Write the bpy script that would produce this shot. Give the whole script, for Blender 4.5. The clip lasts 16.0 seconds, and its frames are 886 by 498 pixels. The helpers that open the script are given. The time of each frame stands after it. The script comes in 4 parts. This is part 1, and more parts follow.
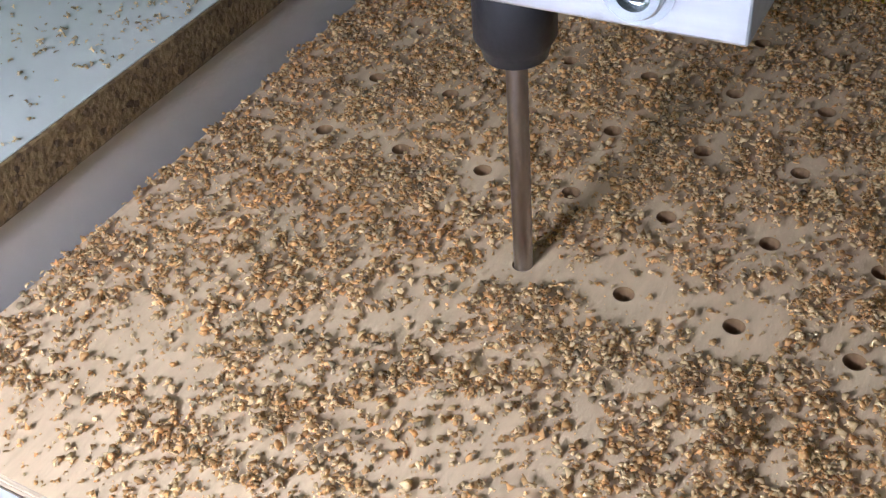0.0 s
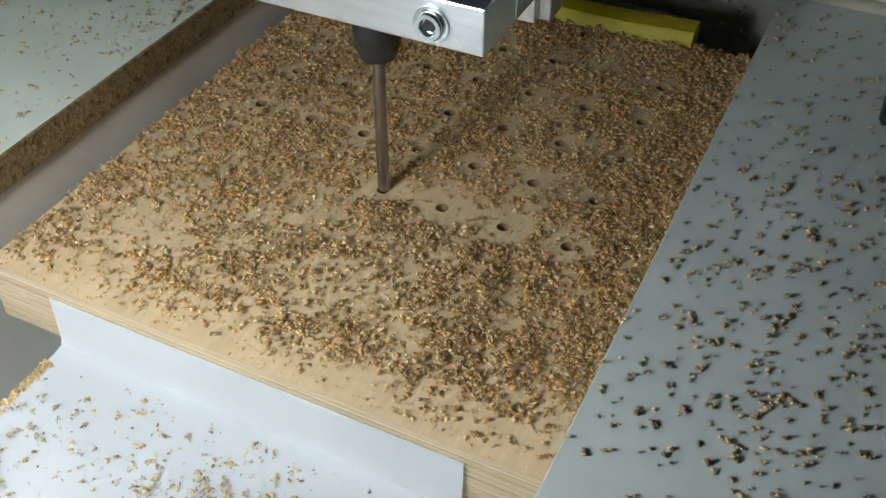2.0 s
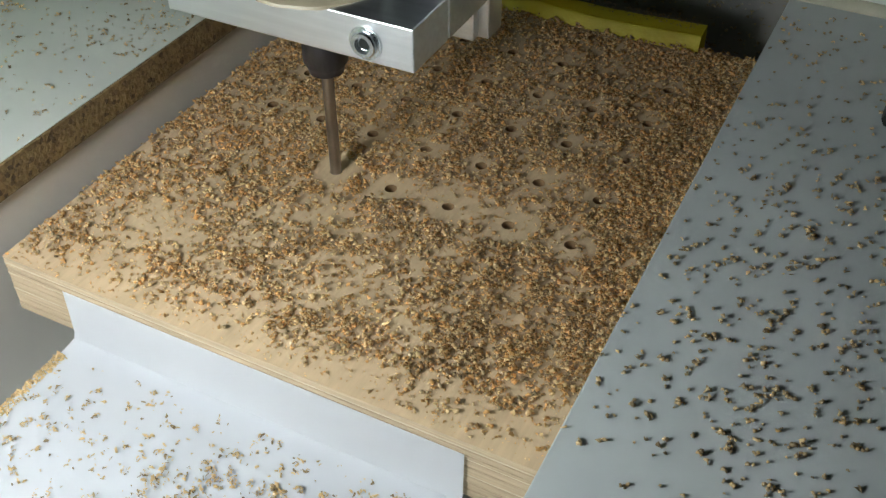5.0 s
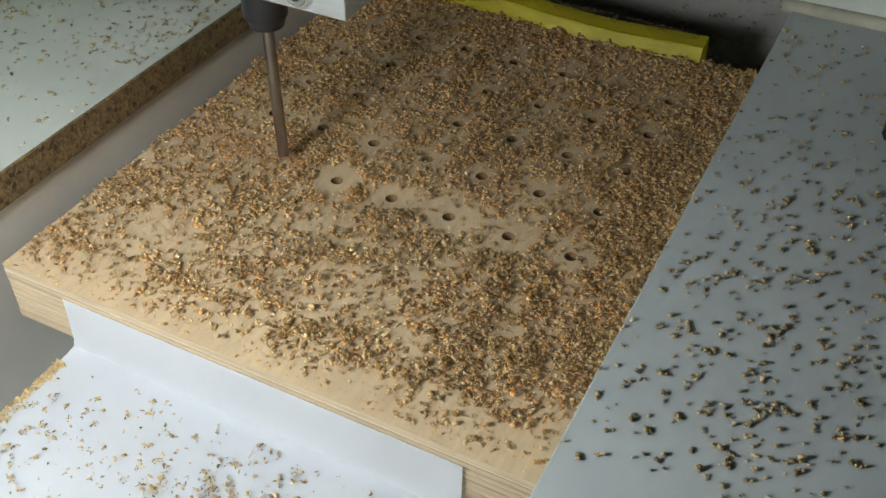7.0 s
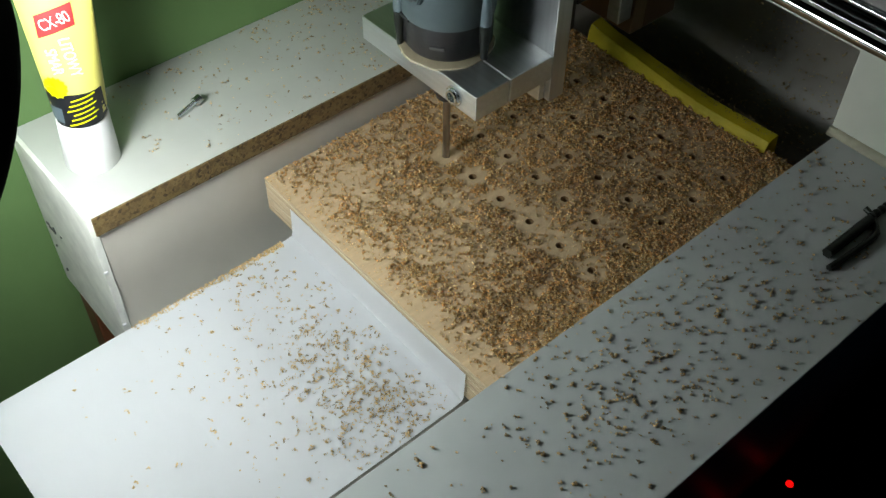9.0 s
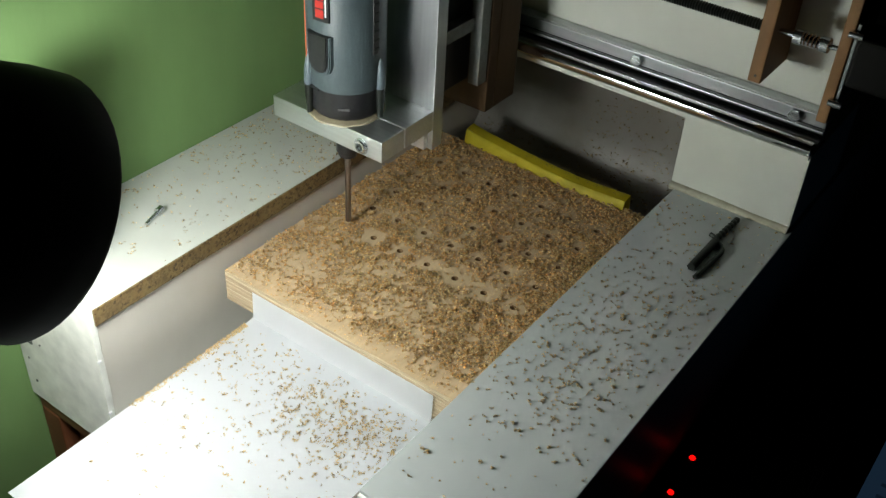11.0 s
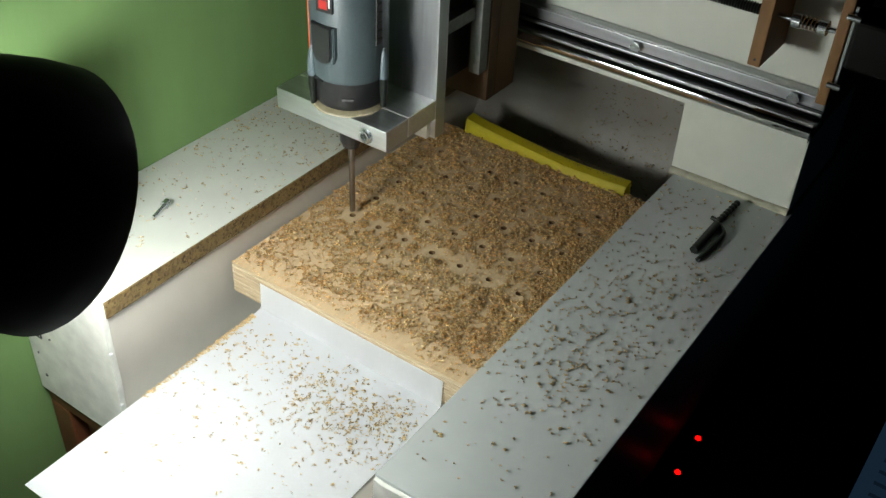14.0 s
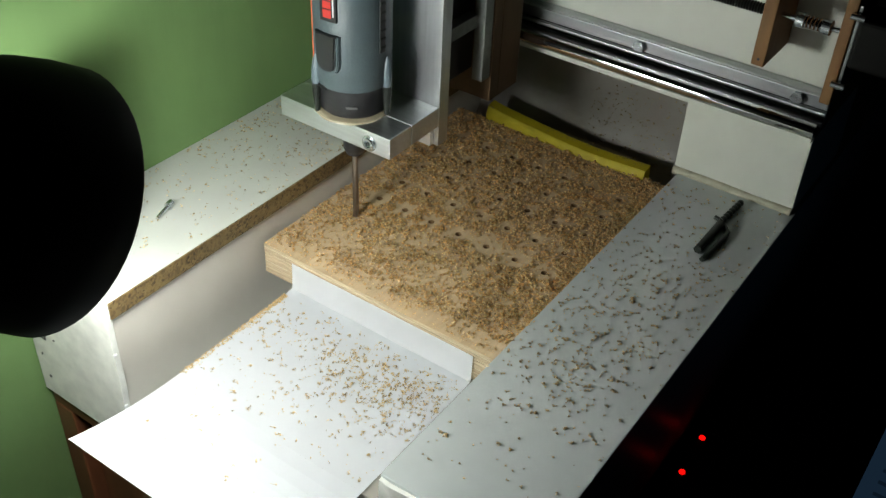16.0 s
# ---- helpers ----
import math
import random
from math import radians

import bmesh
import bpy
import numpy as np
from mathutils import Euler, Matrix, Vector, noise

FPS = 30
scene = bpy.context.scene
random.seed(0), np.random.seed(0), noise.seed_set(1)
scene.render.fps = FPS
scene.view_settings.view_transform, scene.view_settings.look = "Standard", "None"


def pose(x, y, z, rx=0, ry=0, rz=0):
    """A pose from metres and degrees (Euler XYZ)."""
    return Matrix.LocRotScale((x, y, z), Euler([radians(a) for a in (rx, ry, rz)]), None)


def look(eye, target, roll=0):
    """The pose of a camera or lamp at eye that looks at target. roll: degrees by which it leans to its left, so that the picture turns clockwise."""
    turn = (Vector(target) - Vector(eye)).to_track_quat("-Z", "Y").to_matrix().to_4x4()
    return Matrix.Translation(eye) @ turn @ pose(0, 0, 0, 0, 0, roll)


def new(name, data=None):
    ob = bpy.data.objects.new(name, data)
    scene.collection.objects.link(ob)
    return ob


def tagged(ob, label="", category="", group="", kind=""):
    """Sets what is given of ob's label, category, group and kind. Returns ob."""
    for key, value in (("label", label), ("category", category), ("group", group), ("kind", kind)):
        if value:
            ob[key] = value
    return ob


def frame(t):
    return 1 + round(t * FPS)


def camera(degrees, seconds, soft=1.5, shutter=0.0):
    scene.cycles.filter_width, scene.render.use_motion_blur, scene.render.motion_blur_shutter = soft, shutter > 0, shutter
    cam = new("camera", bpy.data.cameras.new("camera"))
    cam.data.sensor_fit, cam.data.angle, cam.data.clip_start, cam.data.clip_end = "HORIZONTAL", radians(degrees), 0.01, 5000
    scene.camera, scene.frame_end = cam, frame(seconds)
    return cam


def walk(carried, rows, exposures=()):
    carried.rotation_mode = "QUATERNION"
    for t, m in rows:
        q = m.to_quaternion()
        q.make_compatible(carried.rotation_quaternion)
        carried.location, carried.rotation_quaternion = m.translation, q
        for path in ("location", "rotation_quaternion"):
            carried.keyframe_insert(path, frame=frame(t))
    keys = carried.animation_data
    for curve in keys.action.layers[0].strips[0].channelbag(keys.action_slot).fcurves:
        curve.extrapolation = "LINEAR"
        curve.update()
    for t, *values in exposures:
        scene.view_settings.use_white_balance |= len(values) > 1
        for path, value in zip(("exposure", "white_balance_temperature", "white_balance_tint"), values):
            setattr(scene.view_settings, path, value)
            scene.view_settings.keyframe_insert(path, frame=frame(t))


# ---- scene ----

# camera: seconds, eye, yaw to the left, pitch, roll
cam = camera(47.3, 16.0, soft=1.4)
PATH = [
    (0, 0.0032, -0.2095, 0.2142, 32.09, -41.36, -5.99),
    (0.5, 0.0561, -0.2744, 0.3038, 36.25, -45.30, -1.31),
    (1, 0.0978, -0.3140, 0.3438, 31.91, -45.59, -0.33),
    (1.5, 0.1038, -0.3391, 0.3175, 24.74, -43.54, 1.25),
    (2, 0.1042, -0.3513, 0.3189, 25.82, -41.56, 0.23),
    (2.5, 0.1064, -0.3585, 0.3210, 26.37, -41.04, 0.07),
    (3, 0.1091, -0.3597, 0.3206, 26.64, -41.56, -0.24),
    (3.5, 0.1126, -0.3567, 0.3208, 27.01, -41.14, -0.34),
    (4, 0.1137, -0.3570, 0.3195, 27.28, -41.09, -0.45),
    (6.5, 0.1156, -0.3559, 0.3208, 27.30, -40.81, -0.11),
    (7, 0.1140, -0.3551, 0.3222, 27.34, -40.79, 0.03),
    (7.5, 0.1127, -0.3544, 0.3249, 27.88, -41.59, 0.05),
    (8, 0.1333, -0.3688, 0.3989, 33.37, -47.61, 0.04),
    (8.5, 0.2035, -0.3934, 0.4986, 42.82, -50.78, 1.25),
    (9, 0.3039, -0.4121, 0.5633, 48.89, -47.30, 0.69),
    (9.5, 0.2953, -0.4557, 0.5870, 41.33, -41.00, 3.72),
    (10, 0.3450, -0.5664, 0.5980, 36.26, -37.41, 4.84),
    (12.5, 0.3437, -0.6389, 0.6031, 33.73, -37.71, 2.86),
    (13, 0.3410, -0.6391, 0.6027, 33.65, -37.74, 2.78),
    (13.5, 0.3413, -0.6389, 0.6037, 33.82, -37.70, 2.69),
    (14, 0.3395, -0.6406, 0.6026, 33.66, -37.58, 2.90),
    (14.5, 0.3379, -0.6407, 0.6038, 33.69, -37.75, 2.82),
    (15, 0.3406, -0.6408, 0.6016, 33.78, -37.54, 2.71),
    (15.5, 0.3385, -0.6412, 0.6045, 33.58, -37.68, 2.77),
    (16, 0.3367, -0.6430, 0.6024, 33.65, -37.55, 2.79),
]
walk(cam, [(t, look((x, y, z), Vector((x, y, z)) + Vector((-math.sin(radians(yaw)) * math.cos(radians(pitch)),
                                                              math.cos(radians(yaw)) * math.cos(radians(pitch)),
                                                              math.sin(radians(pitch)))), roll)) for t, x, y, z, yaw, pitch, roll in PATH],
     exposures=[(0.0, 0.52, 5450, 23), (0.5, 0.32, 5500, 16), (0.9, 0.18, 5500, 11), (1.6, 0.07, 5900, 6), (2.2, 0.06, 6150, 7), (7.6, 0.03, 6250, 8), (8.7, -0.25, 6350, 5),
                (9.4, -0.36, 6450, 4), (10.2, 0.0, 6600, 5), (12.3, 0.20, 6650, 5), (16.0, 0.22, 6650, 5)])

# ---- light: a dim room and one desk lamp ----
world = bpy.data.worlds.new("world")
world.use_nodes = True
world.node_tree.nodes["Background"].inputs[0].default_value = (1.0, 0.90, 0.68, 1)
world.node_tree.nodes["Background"].inputs[1].default_value = 0.012
scene.world = world
LAMP = Vector((-0.169, -0.3735, 0.243))
AIM = (Vector((-0.13, -0.06, 0.0)) - LAMP).normalized()
bulb = bpy.data.lights.new("desk_lamp_light", "POINT")
bulb.energy, bulb.color, bulb.shadow_soft_size = 4.0, (0.97, 1.0, 1.0), 0.042
bulb_ob = new("desk_lamp_light", bulb)
bulb_ob.location = LAMP + AIM * 0.019 + Vector((0, -0.014, -0.018))


# ---- materials ----
def material(name, color, rough=0.5, metal=0.0, vary=0.15, scale=40.0, bump=0.0, bump_scale=200.0, stretch=(1, 1, 1),
             island=0.0, dark=None, emission=None, strength=0.0, spots=None, thin=0.0):
    m = bpy.data.materials.new(name)
    m.use_nodes = True
    nt = m.node_tree
    b = nt.nodes["Principled BSDF"]
    b.inputs["Roughness"].default_value, b.inputs["Metallic"].default_value = rough, metal
    co = nt.nodes.new("ShaderNodeTexCoord")
    mp = nt.nodes.new("ShaderNodeMapping")
    mp.inputs["Scale"].default_value = stretch
    nt.links.new(co.outputs["Object"], mp.inputs[0])
    n1 = nt.nodes.new("ShaderNodeTexNoise")
    n1.inputs["Scale"].default_value, n1.inputs["Detail"].default_value = scale, 8
    nt.links.new(mp.outputs[0], n1.inputs["Vector"])
    n2 = nt.nodes.new("ShaderNodeTexNoise")
    n2.inputs["Scale"].default_value, n2.inputs["Detail"].default_value = scale * 0.13, 3
    nt.links.new(mp.outputs[0], n2.inputs["Vector"])
    mx = nt.nodes.new("ShaderNodeMix")
    mx.data_type = "FLOAT"
    mx.inputs[0].default_value = 0.45
    nt.links.new(n1.outputs[0], mx.inputs[2])
    nt.links.new(n2.outputs[0], mx.inputs[3])
    ramp = nt.nodes.new("ShaderNodeValToRGB")
    lo = dark or [c * (1 - vary) for c in color]
    hi = [min(1, c * (1 + vary * 0.6)) for c in color]
    ramp.color_ramp.elements[0].position, ramp.color_ramp.elements[0].color = 0.34, (*lo, 1)
    ramp.color_ramp.elements[1].position, ramp.color_ramp.elements[1].color = 0.66, (*hi, 1)
    nt.links.new(mx.outputs[0], ramp.inputs[0])
    out = ramp.outputs[0]
    if spots:
        v = nt.nodes.new("ShaderNodeTexVoronoi")
        v.inputs["Scale"].default_value = spots[0]
        nt.links.new(mp.outputs[0], v.inputs["Vector"])
        r2 = nt.nodes.new("ShaderNodeValToRGB")
        r2.color_ramp.interpolation = "CONSTANT"
        for k in range(len(spots[1]) - 2):
            r2.color_ramp.elements.new(0.5)
        for k, c in enumerate(spots[1]):
            r2.color_ramp.elements[k].position = k / len(spots[1])
            r2.color_ramp.elements[k].color = (*c, 1)
        nt.links.new(v.outputs["Color"], r2.inputs[0])
        m2 = nt.nodes.new("ShaderNodeMix")
        m2.data_type, m2.blend_type = "RGBA", "MULTIPLY"
        m2.inputs[0].default_value = 0.85
        nt.links.new(out, m2.inputs[6])
        nt.links.new(r2.outputs[0], m2.inputs[7])
        out = m2.outputs[2]
    if island:
        g = nt.nodes.new("ShaderNodeNewGeometry")
        r3 = nt.nodes.new("ShaderNodeValToRGB")
        r3.color_ramp.elements[0].color = (1 - island, 1 - island * 1.1, 1 - island * 1.2, 1)
        r3.color_ramp.elements[1].color = (1 + island * 0.5, 1 + island * 0.5, 1 + island * 0.5, 1)
        nt.links.new(g.outputs["Random Per Island"], r3.inputs[0])
        m3 = nt.nodes.new("ShaderNodeMix")
        m3.data_type, m3.blend_type = "RGBA", "MULTIPLY"
        m3.inputs[0].default_value = 1.0
        nt.links.new(out, m3.inputs[6])
        nt.links.new(r3.outputs[0], m3.inputs[7])
        out = m3.outputs[2]
    nt.links.new(out, b.inputs["Base Color"])
    if bump:
        n3 = nt.nodes.new("ShaderNodeTexNoise")
        n3.inputs["Scale"].default_value, n3.inputs["Detail"].default_value = bump_scale, 6
        nt.links.new(mp.outputs[0], n3.inputs["Vector"])
        bp = nt.nodes.new("ShaderNodeBump")
        bp.inputs["Strength"].default_value, bp.inputs["Distance"].default_value = bump, 0.001
        nt.links.new(n3.outputs[0], bp.inputs["Height"])
        nt.links.new(bp.outputs[0], b.inputs["Normal"])
    if emission:
        b.inputs["Emission Color"].default_value = (*emission, 1)
        b.inputs["Emission Strength"].default_value = strength
    if thin:
        tr = nt.nodes.new("ShaderNodeBsdfTranslucent")
        nt.links.new(out, tr.inputs["Color"])
        ms = nt.nodes.new("ShaderNodeMixShader")
        ms.inputs[0].default_value = thin
        nt.links.new(b.outputs[0], ms.inputs[1])
        nt.links.new(tr.outputs[0], ms.inputs[2])
        nt.links.new(ms.outputs[0], nt.nodes["Material Output"].inputs["Surface"])
    return m


M = dict(
    green=material("green_wall_paint", (0.135, 0.235, 0.08), 0.75, vary=0.10, scale=25, bump=0.25, bump_scale=60, stretch=(1, 1, 0.35)),
    white=material("white_melamine", (0.53, 0.545, 0.505), 0.42, vary=0.06, scale=30, bump=0.03, bump_scale=400),
    # white melamine with the wood's warm bounce light put into the colour
    inner=material("warm_tinted_melamine", (0.60, 0.565, 0.50), 0.5, vary=0.10, scale=14, bump=0.03, bump_scale=400),
    grey=material("grey_melamine", (0.455, 0.49, 0.48), 0.42, vary=0.06, scale=30, bump=0.03, bump_scale=400),
    edge=material("white_edge_band", (0.83, 0.83, 0.77), 0.6, vary=0.22, scale=55, bump=0.3, bump_scale=120),
    chip=material("particle_board", (0.20, 0.135, 0.056), 0.85, vary=0.3, scale=90, bump=0.9, bump_scale=420,
                  spots=(420, [(0.45, 0.4, 0.32), (0.9, 0.85, 0.75), (1, 1, 0.9), (0.65, 0.6, 0.5), (1, 0.95, 0.8), (0.25, 0.2, 0.15)])),
    birch=material("birch_plywood_face", (0.59, 0.44, 0.265), 0.65, vary=0.15, scale=60, bump=0.12, bump_scale=300, stretch=(6, 1, 1)),
    ply_light=material("plywood_light_ply", (0.47, 0.365, 0.235), 0.7, vary=0.26, scale=110, bump=0.5, stretch=(0.25, 0.25, 8)),
    ply_pale=material("plywood_pale_ply", (0.57, 0.48, 0.335), 0.7, vary=0.14, scale=110, bump=0.3, stretch=(0.25, 0.25, 6)),
    ply_dark=material("plywood_dark_ply", (0.055, 0.033, 0.015), 0.8, vary=0.3, scale=120, bump=0.3, stretch=(0.5, 0.5, 4)),
    paper=material("white_paper", (0.87, 0.89, 0.92), 0.7, vary=0.02, scale=20, bump=0.04, bump_scale=30),
    yellow=material("yellow_paper", (0.76, 0.64, 0.03), 0.55, vary=0.16, scale=40),
    shaving=material("wood_shavings", (0.85, 0.55, 0.225), 0.75, vary=0.18, scale=160, island=0.42, thin=0.48),
    shaving_pale=material("pale_wood_shavings", (0.94, 0.74, 0.405), 0.7, vary=0.12, scale=160, island=0.22, thin=0.48),
    shaving_dark=material("dull_wood_shavings", (0.46, 0.36, 0.20), 0.85, vary=0.25, scale=160, island=0.45, thin=0.2),
    alu=material("brushed_aluminium", (0.78, 0.80, 0.81), 0.37, 1.0, vary=0.10, scale=300, bump=0.15, bump_scale=500, stretch=(0.06, 1, 1)),
    alu_v=material("brushed_aluminium_plate", (0.66, 0.68, 0.70), 0.34, 1.0, vary=0.12, scale=300, bump=0.15, bump_scale=500, stretch=(1, 1, 0.05)),
    alu_dull=material("dull_aluminium", (0.24, 0.25, 0.24), 0.5, 1.0, vary=0.2, scale=200),
    alu_profile=material("extruded_aluminium", (0.52, 0.54, 0.55), 0.36, 1.0, vary=0.15, scale=200, stretch=(0.05, 1, 1)),
    dusty=material("dusty_grey_sheet", (0.42, 0.41, 0.385), 0.40, vary=0.2, scale=9, dark=(0.24, 0.21, 0.165)),
    steel=material("ground_steel", (0.72, 0.72, 0.72), 0.08, 1.0, vary=0.06, scale=80),
    zinc=material("zinc_plated_steel", (0.72, 0.76, 0.78), 0.26, 1.0, vary=0.15, scale=200),
    bit=material("carbide_shank", (0.36, 0.33, 0.31), 0.30, 1.0, vary=0.15, scale=300, stretch=(1, 1, 0.2)),
    black=material("black_plastic", (0.018, 0.018, 0.02), 0.34, vary=0.2, scale=90, bump=0.1, bump_scale=500),
    soot=material("matt_black_enamel", (0.0035, 0.0035, 0.0025), 0.6, vary=0.2, scale=40),
    blued=material("black_oxide_steel", (0.03, 0.035, 0.03), 0.4, 0.6, vary=0.3, scale=200),
    shell=material("blue_grey_plastic", (0.058, 0.080, 0.088), 0.5, vary=0.08, scale=60, bump=0.06, bump_scale=700),
    ear=material("light_grey_plastic", (0.11, 0.145, 0.165), 0.4, vary=0.06, scale=60),
    red=material("red_plastic", (0.45, 0.02, 0.015), 0.4, vary=0.1),
    orange=material("orange_red_plastic", (0.62, 0.11, 0.03), 0.45, vary=0.1),
    # bore wood darkened to help the holes read as shaded
    bore=material("shaded_bore", (0.24, 0.14, 0.06), 0.8, vary=0.3, scale=300),
    cast=material("dull_cast_metal", (0.10, 0.10, 0.10), 0.5, 0.3, vary=0.2),
    bed=material("taupe_bed_board", (0.30, 0.28, 0.24), 0.6, vary=0.12, scale=40),
    tan=material("tan_resin", (0.36, 0.31, 0.21), 0.5, vary=0.25, scale=60, bump=0.4, bump_scale=200),
    wood=material("stained_hardwood", (0.200, 0.098, 0.030), 0.7, vary=0.35, scale=60, bump=0.2, bump_scale=200, stretch=(1, 1, 0.12)),
    # same stained wood, darkened for the shadow the carriage lies in
    wood_shaded=material("shaded_hardwood", (0.085, 0.045, 0.016), 0.8, vary=0.35, scale=60, bump=0.2, bump_scale=200, stretch=(1, 1, 0.12)),
    desk=material("mahogany_veneer", (0.17, 0.062, 0.026), 0.45, vary=0.3, scale=40, stretch=(1, 1, 0.15)),
    beam=material("cream_painted_board", (0.56, 0.58, 0.51), 0.5, vary=0.06, scale=25, bump=0.05),
    sealant=material("cream_sealant", (0.42, 0.40, 0.30), 0.7, vary=0.25, scale=90, bump=0.4, bump_scale=150),
    cap=material("white_plastic", (0.80, 0.80, 0.80), 0.35, vary=0.02),
    tube=material("yellow_tube_print", (0.72, 0.66, 0.16), 0.35, vary=0.05, scale=20),
    lemon=material("lemon_yellow_ink", (0.80, 0.80, 0.0), 0.4, vary=0.03),
    ink=material("black_ink", (0.012, 0.013, 0.015), 0.4, vary=0.1),
    inkred=material("red_ink", (0.60, 0.02, 0.02), 0.4, vary=0.05),
    inkwhite=material("white_ink", (0.80, 0.80, 0.78), 0.4, vary=0.02),
    # near-black colour stands for the room being unlit
    dark=material("unlit_room_black", (0.005, 0.005, 0.0035), 0.9, vary=0.2, scale=8),
    led=material("red_led", (0.3, 0.0, 0.0), 0.4, emission=(1.0, 0.004, 0.004), strength=1.2),
    screen=material("dim_blue_screen", (0.02, 0.04, 0.08), 0.4, emission=(0.10, 0.22, 0.42), strength=0.06),
    screen_dark=material("dark_screen_line", (0.01, 0.02, 0.04), 0.5, emission=(0.10, 0.22, 0.42), strength=0.03),
)

# sheen cut too, so the unlit room, motor and case stay black
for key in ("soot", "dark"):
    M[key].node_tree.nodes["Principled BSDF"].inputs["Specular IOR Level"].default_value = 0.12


# ---- mesh helpers ----
def box(bm, x0, x1, y0, y1, z0, z1, bevel=0.0):
    made = bmesh.ops.create_cube(bm, size=1.0)
    vs = made["verts"]
    for v in vs:
        v.co = Vector(((x0 + x1) / 2 + v.co.x * (x1 - x0), (y0 + y1) / 2 + v.co.y * (y1 - y0), (z0 + z1) / 2 + v.co.z * (z1 - z0)))
    if bevel:
        es = list({e for v in vs for e in v.link_edges})
        bmesh.ops.bevel(bm, geom=es, offset=bevel, segments=2, affect="EDGES", profile=0.5)
    return bm


def boxed(x0, x1, y0, y1, z0, z1, bevel=0.0):
    return box(bmesh.new(), x0, x1, y0, y1, z0, z1, bevel)


def lathe(profile, segments=32, bm=None, m=None, caps=True):
    """A turned form about z, from (radius, height) pairs."""
    bm = bm or bmesh.new()
    m = m or Matrix()
    rings = []
    for r, z in profile:
        rings.append([bm.verts.new(m @ Vector((r * math.cos(a), r * math.sin(a), z))) for a in
                      (2 * math.pi * k / segments for k in range(segments))])
    for a, b in zip(rings, rings[1:]):
        for k in range(segments):
            bm.faces.new((a[k], a[(k + 1) % segments], b[(k + 1) % segments], b[k]))
    if caps:
        bm.faces.new(list(reversed(rings[0])))
        bm.faces.new(rings[-1])
    return bm


def turned(direction, at):
    """A pose whose z axis lies along a direction."""
    return Matrix.Translation(at) @ Vector(direction).to_track_quat("Z", "Y").to_matrix().to_4x4()


def mesh_from(bm, name, mat, smooth=False):
    bmesh.ops.recalc_face_normals(bm, faces=bm.faces)
    me = bpy.data.meshes.new(name)
    bm.to_mesh(me)
    bm.free()
    me.materials.append(M[mat])
    if smooth:
        me.polygons.foreach_set("use_smooth", [True] * len(me.polygons))
        me.set_sharp_from_angle(angle=radians(38))
    return me


def part(name, bm, mat, parent=None, label="", smooth=False, m=None):
    ob = new(name, mesh_from(bm, name, mat, smooth))
    if parent:
        ob.parent = parent
    if m is not None:
        ob.matrix_basis = m
    return tagged(ob, label)


def thing(name, label, category, at=(0, 0, 0), group="", kind=""):
    ob = new(name)
    ob.empty_display_size = 0.01
    ob.location = at
    return tagged(ob, label, category, group, kind)


def hexagon(bm, m, across, depth):
    return lathe([(across / 1.732, 0), (across / 1.732, depth)], 6, bm, m)


def socket_screw(parent, m, head=0.008, washer=0.0):
    """A socket head screw whose head points along +z of m; returns the parts."""
    if washer:
        part("washer", lathe([(washer, 0), (washer, 0.0012)], 28, m=m), "zinc", parent, smooth=True)
    h = head * 0.60
    bm = lathe([(head * 0.96, 0.001), (head, 0.002), (head, h - 0.001), (head * 0.9, h), (head * 0.62, h), (head * 0.54, h * 0.3)], 28, m=m)
    part("screw_head", bm, "zinc", parent, smooth=True)
    part("hex_socket", hexagon(None, m @ Matrix.Translation((0, 0, h * 0.3)), head * 0.86, h * 0.12), "blued", parent)


# ---- the setting ----
def setting():
    tagged(part("wall_west", boxed(-0.50, -0.375, -2.2, 1.05, -0.9, 1.7), "green"), "matt green painted plaster wall behind the machine", "wall", kind="structure")
    # added room shell; its darkness is painted, not the walls' own colour
    tagged(part("wall_north", boxed(-0.375, 2.2, 0.9, 1.0, -0.9, 1.7), "dark"), "added room wall, the unlit dark put into its near-black colour", "wall", kind="structure")
    tagged(part("wall_east", boxed(2.2, 2.3, -2.2, 1.0, -0.9, 1.7), "dark"), "added room wall, the unlit dark put into its near-black colour", "wall", kind="structure")
    tagged(part("wall_south", boxed(-0.375, 2.2, -2.3, -2.2, -0.9, 1.7), "dark"), "added room wall, the unlit dark put into its near-black colour", "wall", kind="structure")
    tagged(part("floor", boxed(-0.5, 2.3, -2.3, 1.0, -1.0, -0.9), "dark"), "added room floor, the unlit dark put into its near-black colour", "floor", kind="structure")
    tagged(part("ceiling", boxed(-0.5, 2.3, -2.3, 1.0, 1.7, 1.8), "dark"), "added room ceiling, the unlit dark put into its near-black colour", "ceiling", kind="structure")


def desk():
    d = thing("desk", "dark mahogany desk under the machine, standing against the green wall", "desk", (0, 0, -0.9))
    part("desk_top", boxed(-0.373, 0.20, -0.2695, 0.62, 0.745, 0.766, 0.002), "desk", d)
    part("side_panel", boxed(-0.373, -0.345, -0.2695, 0.60, 0, 0.745, 0.002), "desk", d)
    part("side_panel", boxed(0.16, 0.19, -0.262, 0.60, 0, 0.745, 0.002), "desk", d)
    part("drawer_front", boxed(-0.343, -0.03, -0.255, -0.235, 0.45, 0.735, 0.003), "desk", d, "dark red drawer front")
    part("back_panel", boxed(-0.345, 0.16, 0.57, 0.59, 0, 0.745), "desk", d)


